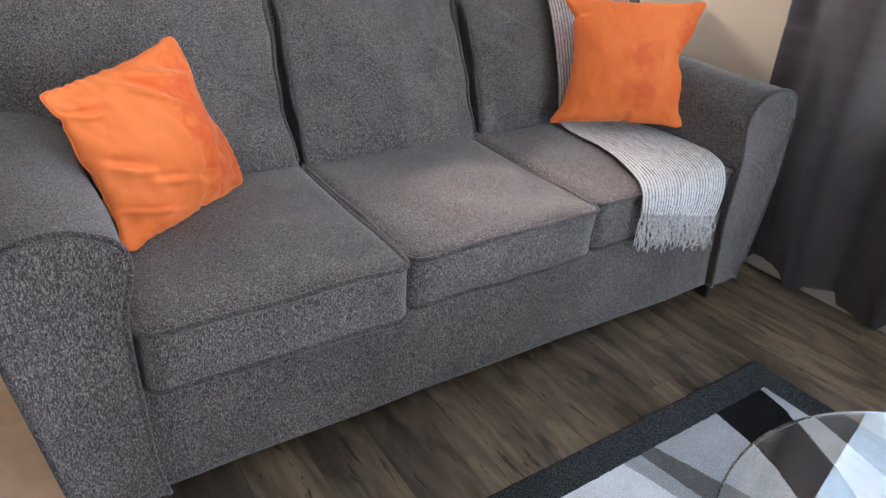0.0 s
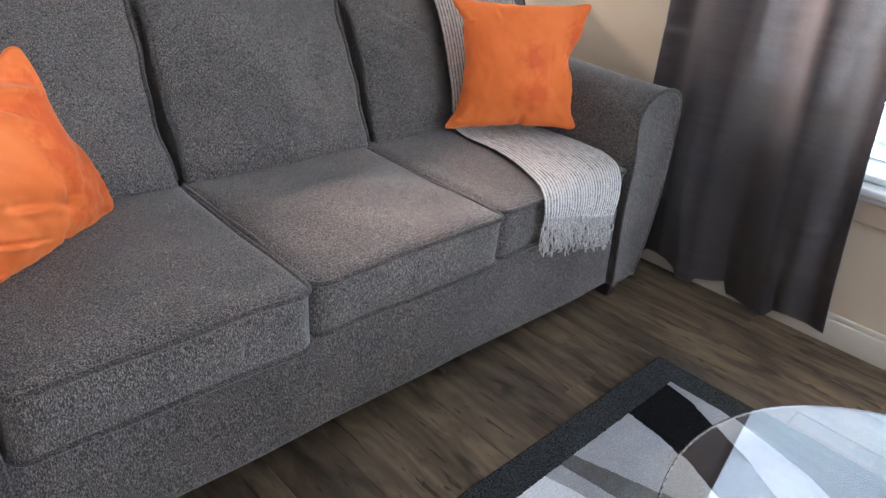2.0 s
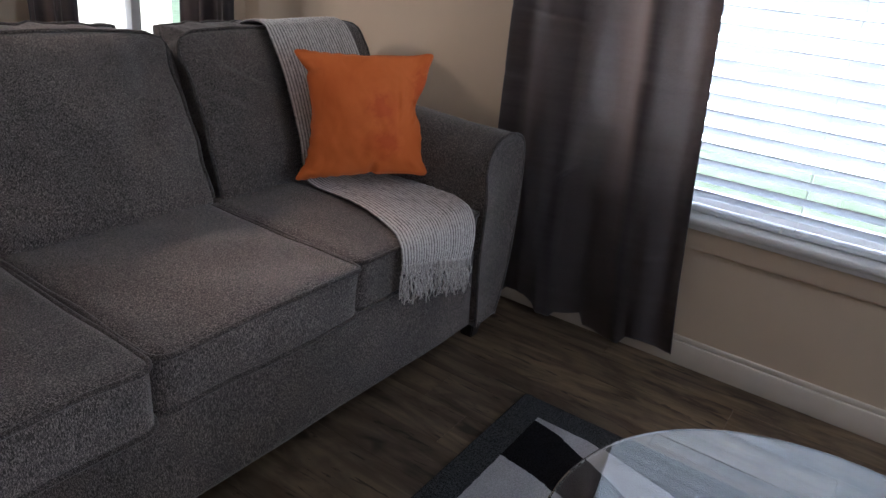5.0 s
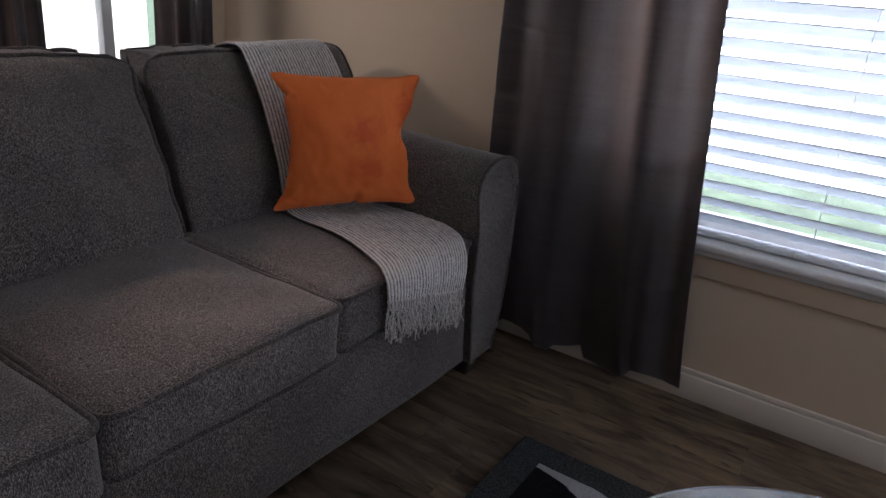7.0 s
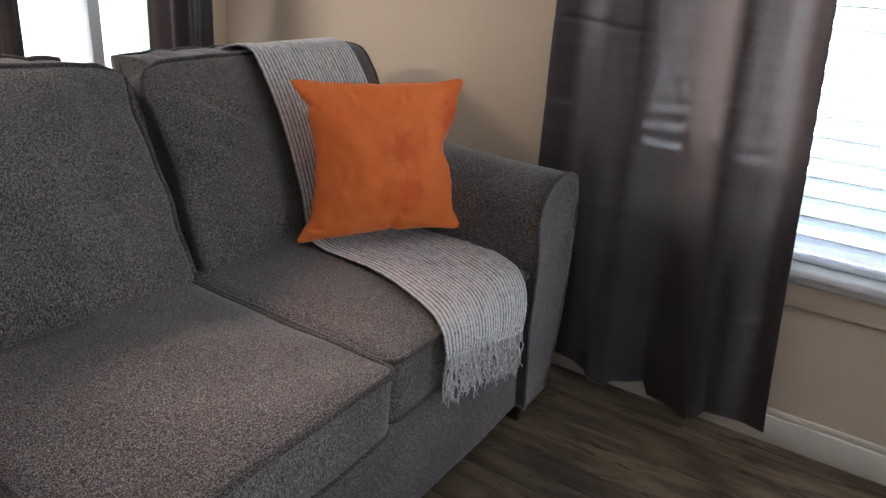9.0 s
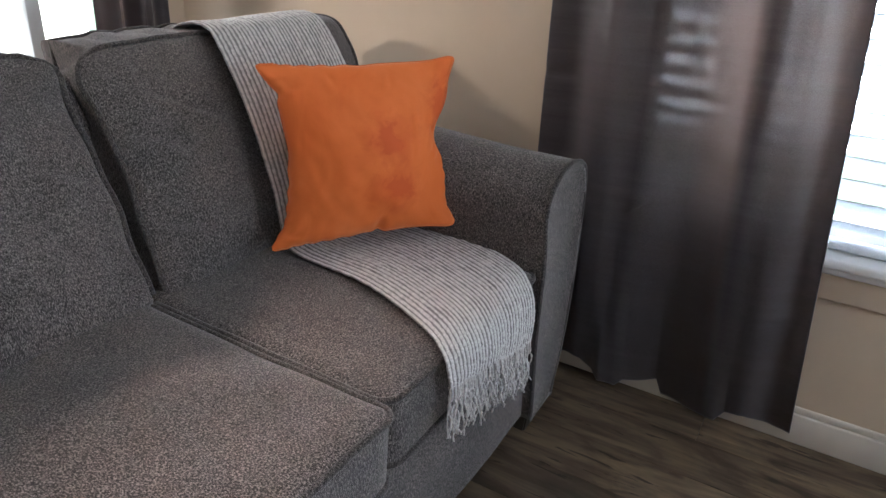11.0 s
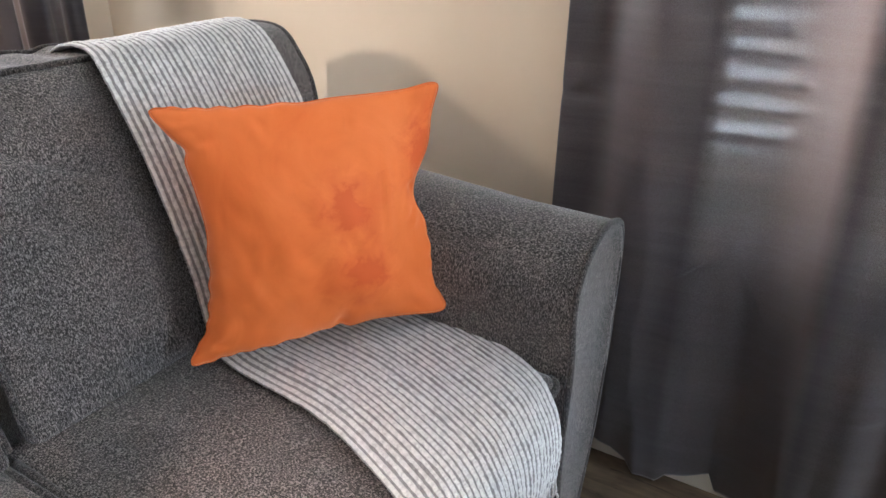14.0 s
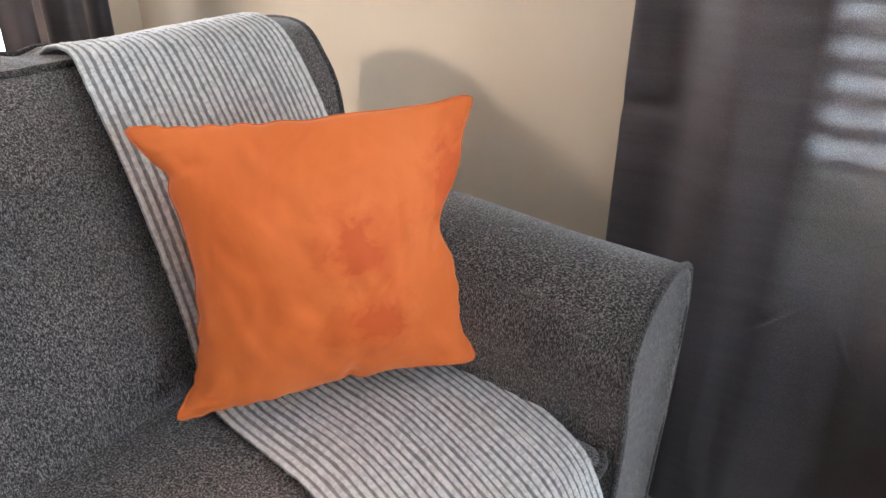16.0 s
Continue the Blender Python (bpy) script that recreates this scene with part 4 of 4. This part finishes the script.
# ---------------------------------------------------------------- throw blanket
def throw():
    left = [(1.57, 0.935, 0.79), (1.565, 0.90, 0.915), (1.555, 0.84, 0.948), (1.54, 0.75, 0.955), (1.522, 0.69, 0.925), (1.508, 0.60, 0.80), (1.50, 0.53, 0.64), (1.492, 0.495, 0.535),
            (1.480, 0.44, 0.508), (1.452, 0.24, 0.512), (1.384, 0.06, 0.508), (1.342, -0.012, 0.492), (1.322, -0.038, 0.462), (1.320, -0.040, 0.448)]
    right = [(1.915, 0.935, 0.80), (1.915, 0.90, 0.925), (1.91, 0.84, 0.957), (1.895, 0.75, 0.966), (1.905, 0.70, 0.926), (1.90, 0.615, 0.80), (1.88, 0.54, 0.64), (1.865, 0.505, 0.535),
             (1.846, 0.44, 0.508), (1.806, 0.24, 0.511), (1.744, 0.05, 0.506), (1.697, -0.020, 0.485), (1.674, -0.045, 0.435), (1.662, -0.048, 0.372)]
    la, ra = smooth_line(left, 14), smooth_line(right, 14)
    m = 240

    def stripe(u):
        return u + 0.004 * math.sin(2 * math.pi * 3.3 * u + 1.0) + 0.0012 * math.sin(2 * math.pi * 8.7 * u)

    rows = []
    for i, (p, q) in enumerate(zip(la, ra)):
        s = i / (len(la) - 1)
        row = []
        across = (q - p).normalized()
        nxt = la[min(i + 1, len(la) - 1)] - la[max(i - 1, 0)]
        nrm = across.cross(nxt).normalized()
        for j in range(m + 1):
            u = j / m
            pt = p.lerp(q, u)
            ph = stripe(u)
            rib = -0.0013 * math.cos(2 * math.pi * 30 * ph) + 0.0022 * noise.noise(Vector((u * 60, s * 190, 1)))
            pt = pt - nrm * (rib + 0.0) + Vector((0, 0, wobble((u * 3, s * 8, 2), 1.0, 0.004)))
            row.append(pt)
        rows.append(row)
    th = thing("throw_blanket", (1.6, 0.2, 0.5), "cream and grey ribbed striped throw draped over back and seat", "blanket")
    bm = grid_mesh(rows)
    lay = bm.loops.layers.uv.active
    for f in bm.faces:
        for l in f.loops:
            l[lay].uv.x = stripe(l[lay].uv.x)
    cloth = part("woven_cloth", bm, M_THROW, th)
    sol = cloth.modifiers.new("thickness", "SOLIDIFY")
    sol.thickness, sol.offset = 0.004, 0
    bm = bmesh.new()
    rng = random.Random(4)
    last = rows[-1]
    for k in range(92):
        j = int((k + 0.5) / 92 * m)
        p = Vector(last[j])
        length = 0.106 * rng.uniform(0.8, 1.12)
        dx, dy = rng.uniform(-0.012, 0.012), rng.uniform(-0.008, 0.004)
        pts = [p + Vector((0, 0, 0.004))]
        for q in range(1, 7):
            f = q / 6
            pts.append(p + Vector((dx * f + 0.0045 * math.sin(f * 11 + k), dy * f + 0.004 * math.cos(f * 9 + k * 2) - 0.004 * f, -length * f)))
        tube(smooth_line(pts, 3), lambda s: 0.0023 - 0.0008 * s + 0.0007 * math.sin(s * 40), 6, bm=bm)
    part("fringe", bm, M_FRINGE, th, "twisted cream yarn fringe")


throw()


# ---------------------------------------------------------------- rug
RX0, RX1, RY0, RY1 = -0.49, 1.640, -1.84, -0.315
RIN = 0.082


def slab(points, z0, z1, jag=0.0):
    """A flat cut piece of pile with slightly ragged edges."""
    bm = bmesh.new()
    pts = []
    n = len(points)
    for i in range(n):
        a, b = Vector((*points[i], 0)), Vector((*points[(i + 1) % n], 0))
        k = max(1, int((b - a).length / 0.012)) if jag else 1
        for q in range(k):
            p = a.lerp(b, q / k)
            if jag:
                p += Vector((wobble(p, 70, jag), wobble(p + Vector((9, 0, 0)), 70, jag), 0))
            pts.append(p)
    top = [bm.verts.new((p.x, p.y, z1)) for p in pts]
    bot = [bm.verts.new((p.x, p.y, z0)) for p in pts]
    bm.faces.new(top)
    bm.faces.new(bot[::-1])
    for i in range(len(pts)):
        j = (i + 1) % len(pts)
        bm.faces.new((top[i], bot[i], bot[j], top[j]))
    bmesh.ops.recalc_face_normals(bm, faces=bm.faces)
    bmesh.ops.triangulate(bm, faces=[f for f in bm.faces if len(f.verts) > 4])
    return bm


def rug():
    th = thing("area_rug", ((RX0 + RX1) / 2, (RY0 + RY1) / 2, 0), "black, grey and white abstract-patterned rug with charcoal border", "rug")
    part("backing", box(RX0, RX1, RY0, RY1, 0.0005, 0.006, 0.003), M_RUG_DARK, th)
    x0, x1, y0, y1 = RX0 + RIN, RX1 - RIN, RY0 + RIN, RY1 - RIN
    bm = bmesh.new()
    for q in (((RX0, y1), (RX1, y1), (RX1, RY1), (RX0, RY1)), ((RX0, RY0), (RX1, RY0), (RX1, y0), (RX0, y0)),
              ((RX0, y0), (x0, y0), (x0, y1), (RX0, y1)), ((x1, y0), (RX1, y0), (RX1, y1), (x1, y1))):
        add_box(bm, q[0][0], q[1][0], q[0][1], q[2][1], 0.006, 0.0125)
    part("border", bm, M_RUG_DARK, th, "charcoal rug border", smooth=False)
    edge = [(RX0, RY0), (RX1, RY0), (RX1, RY1), (RX0, RY1)]
    ring = []
    for i in range(4):
        a, b = Vector((*edge[i], 0.007)), Vector((*edge[(i + 1) % 4], 0.007))
        ring += [a.lerp(b, k / 90) + Vector((0, 0, 0.0012 * (k % 2))) for k in range(90)]
    part("binding", tube(ring, 0.0048, 6, closed=True), M_BIND, th, "dark stitched edge")
    part("pattern_panel", slab([(x0, y1), (0.992, y1), (1.025, -0.53), (1.06, -0.70), (1.06, -0.80), (0.7, -1.2), (x0, -1.3)], 0.006, 0.0120, 0.003), M_RUG_WHITE, th, smooth=False)
    part("pattern_panel", slab([(0.992, y1), (1.05, y1), (1.073, -0.557), (1.085, -0.70), (1.10, -0.80), (1.06, -0.80), (1.06, -0.70), (1.025, -0.53)], 0.006, 0.0124, 0.003), M_RUG_LIGHT, th, smooth=False)
    part("pattern_panel", slab([(1.05, y1), (1.10, y1), (1.154, -0.57), (1.19, -0.72), (1.20, -0.775), (1.15, -0.82), (1.10, -0.80), (1.085, -0.70), (1.073, -0.557)], 0.006, 0.0128, 0.003), M_RUG_MID, th, smooth=False)
    part("pattern_panel", slab([(1.10, y1), (1.343, y1), (1.330, -0.50), (1.300, -0.60), (1.24, -0.72), (1.20, -0.775), (1.19, -0.72), (1.154, -0.57)], 0.006, 0.0123, 0.003), M_RUG_LIGHT, th, smooth=False)
    part("pattern_panel", slab([(1.343, y1), (1.540, y1), (1.525, -0.48), (1.488, -0.555), (1.43, -0.68), (1.34, -0.82), (1.2, -0.98), (1.02, -1.05), (1.15, -0.82), (1.24, -0.72), (1.300, -0.60), (1.330, -0.50)], 0.006, 0.0126, 0.003), M_RUG_BLACK, th, smooth=False)
    part("pattern_panel", slab([(1.540, y1), (x1, y1), (x1, -0.56), (1.50, -0.80), (1.40, -1.0), (1.2, -1.2), (1.02, -1.05), (1.2, -0.98), (1.34, -0.82), (1.43, -0.68), (1.488, -0.555), (1.525, -0.48)], 0.006, 0.0122, 0.003), M_RUG_LIGHT, th, smooth=False)
    part("pattern_panel", slab([(x1, -0.56), (x1, y0), (0.9, y0), (0.7, -1.2), (1.06, -0.80), (1.02, -1.05), (1.2, -1.2), (1.40, -1.0), (1.50, -0.80)], 0.006, 0.0124, 0.003), M_RUG_DARK, th, smooth=False)
    part("pattern_panel", slab([(x0, -1.3), (0.7, -1.2), (0.9, y0), (x0, y0)], 0.006, 0.0121, 0.003), M_RUG_MID, th, smooth=False)


rug()


# ---------------------------------------------------------------- coffee table
def coffee_table():
    cx, cy, r, z = 0.855, -1.128, 0.405, 0.45
    th = thing("coffee_table", (cx, cy, 0), "round clear glass coffee table standing on the patterned rug", "table")
    bm = bmesh.new()
    prof = [(0.0, z - 0.010), (r - 0.004, z - 0.010), (r - 0.0008, z - 0.0088), (r, z - 0.005), (r - 0.0008, z - 0.0012), (r - 0.004, z), (0.0, z)]
    seg = 128
    rings = []
    for rr, zz in prof[1:-1]:
        rings.append([bm.verts.new((cx + rr * math.cos(2 * math.pi * k / seg), cy + rr * math.sin(2 * math.pi * k / seg), zz)) for k in range(seg)])
    for a, b in zip(rings, rings[1:]):
        for k in range(seg):
            bm.faces.new((a[k], a[(k + 1) % seg], b[(k + 1) % seg], b[k]))
    bm.faces.new(rings[0][::-1])
    bm.faces.new(rings[-1])
    top = part("tabletop", bm, M_GLASS, th, "clear round glass top", smooth=False)
    part("pedestal", tube([(cx, cy, 0.03), (cx, cy, z - 0.0145)], 0.035, 24), M_STEEL, th)
    part("base_disc", tube([(cx, cy, 0.0128), (cx, cy, 0.022), (cx, cy, 0.032)], lambda s: 0.20 - 0.03 * s, 48), M_STEEL, th)
    part("top_plate", tube([(cx, cy, z - 0.0145), (cx, cy, z - 0.0102)], 0.09, 32), M_STEEL, th)
    return z


TABLE_Z = coffee_table()


def bowl():
    cx, cy, z = 0.905, -1.085, TABLE_Z
    th = thing("ornament_bowl", (cx, cy, z), "small round white ceramic ornament standing on the glass table", "ornament")
    bm = bmesh.new()
    prof = [(0.022, 0.0005), (0.030, 0.004), (0.046, 0.025), (0.054, 0.050), (0.050, 0.076), (0.036, 0.094), (0.016, 0.101)]
    line = smooth_line([(a, 0, b) for a, b in prof], 4)
    rings = [[bm.verts.new((cx + p.x * math.cos(2 * math.pi * k / 32), cy + p.x * math.sin(2 * math.pi * k / 32), z + p.z)) for k in range(32)] for p in line]
    for a, b in zip(rings, rings[1:]):
        for k in range(32):
            bm.faces.new((a[k], a[(k + 1) % 32], b[(k + 1) % 32], b[k]))
    bm.faces.new(rings[0][::-1])
    bm.faces.new(rings[-1])
    part("ornament_body", bm, M_CERAMIC, th)


bowl()

# ---------------------------------------------------------------- behind the sofa
# guessed items for unclear black and red shapes, placed to fit the camera's view
def guessed_shelf():
    th = thing("guessed_shelf_unit", (0.52, 1.20, 0.0), "guessed black shelf unit standing for unclear dark shapes behind the sofa", "shelf")
    for x in (0.25, 0.765):
        for y in (1.08, 1.28):
            part("post", box(x, x + 0.026, y, y + 0.026, 0.0, 1.12, 0.003), M_BLACK, th)
    for z in (0.16, 0.48, 0.80):
        part("shelf_board", box(0.276, 0.765, 1.085, 1.30, z, z + 0.028, 0.004), M_BLACK, th)
    for x, red in ((0.46, True), (0.59, True), (0.69, False), (0.715, True)):
        wide = 0.022 if not red else 0.05 if x > 0.7 else 0.095
        b = part("red_block" if red else "folder", box(x, x + wide, 1.11, 1.28, 0.8285, 1.02 if red else 1.00, 0.004), M_RED if red else M_WHITE)
        tagged(b, "plain red block, a guess at an unclear red patch" if red else "thin white slab, a guess at the pale gap between red patches", "box" if red else "folder")


guessed_shelf()

# ---------------------------------------------------------------- outside
ground = part("ground", box(-60, 90, -60, 90, -0.5, -0.3), M_GRASS, smooth=False)
tagged(ground, "sunlit green lawn outside the windows", "ground", kind="structure")

# ---------------------------------------------------------------- floor boards
def boards():
    wide, long = 0.152, 1.22
    rng = random.Random(11)
    cut = {}

    def shape(w, l, material):
        key = (round(w, 3), round(l, 3), material.name)
        if key not in cut:
            bm = box(-w / 2 + 0.0003, w / 2 - 0.0003, -l / 2 + 0.0003, l / 2 - 0.0003, -0.0118, 0.0, 0.0008, 1)
            cut[key] = bpy.data.meshes.new("floor_plank")
            bm.to_mesh(cut[key])
            bm.free()
            cut[key].materials.append(material)
        return cut[key]

    def lay(x_lo, x_hi, material):
        x = x_hi
        while x > x_lo + 0.02:
            w = min(wide, x - x_lo)
            y, end = Y_BACK, Y_BACK - rng.choice((0.31, 0.46, 0.61, 0.77, 0.92, 1.07, 1.22))
            while y > Y_FRONT + 0.02:
                end = max(end, Y_FRONT)
                p = new("floor_plank", shape(w, round(y - end, 2), material))
                p.location = (x - w / 2, (y + end) / 2, rng.uniform(-0.0004, 0.0))
                p.parent = floor
                y, end = end, end - long
            x -= w

    lay(-0.10, X_WALL, M_PLANK)
    lay(X_LEFT, -0.10, M_TILE)


boards()
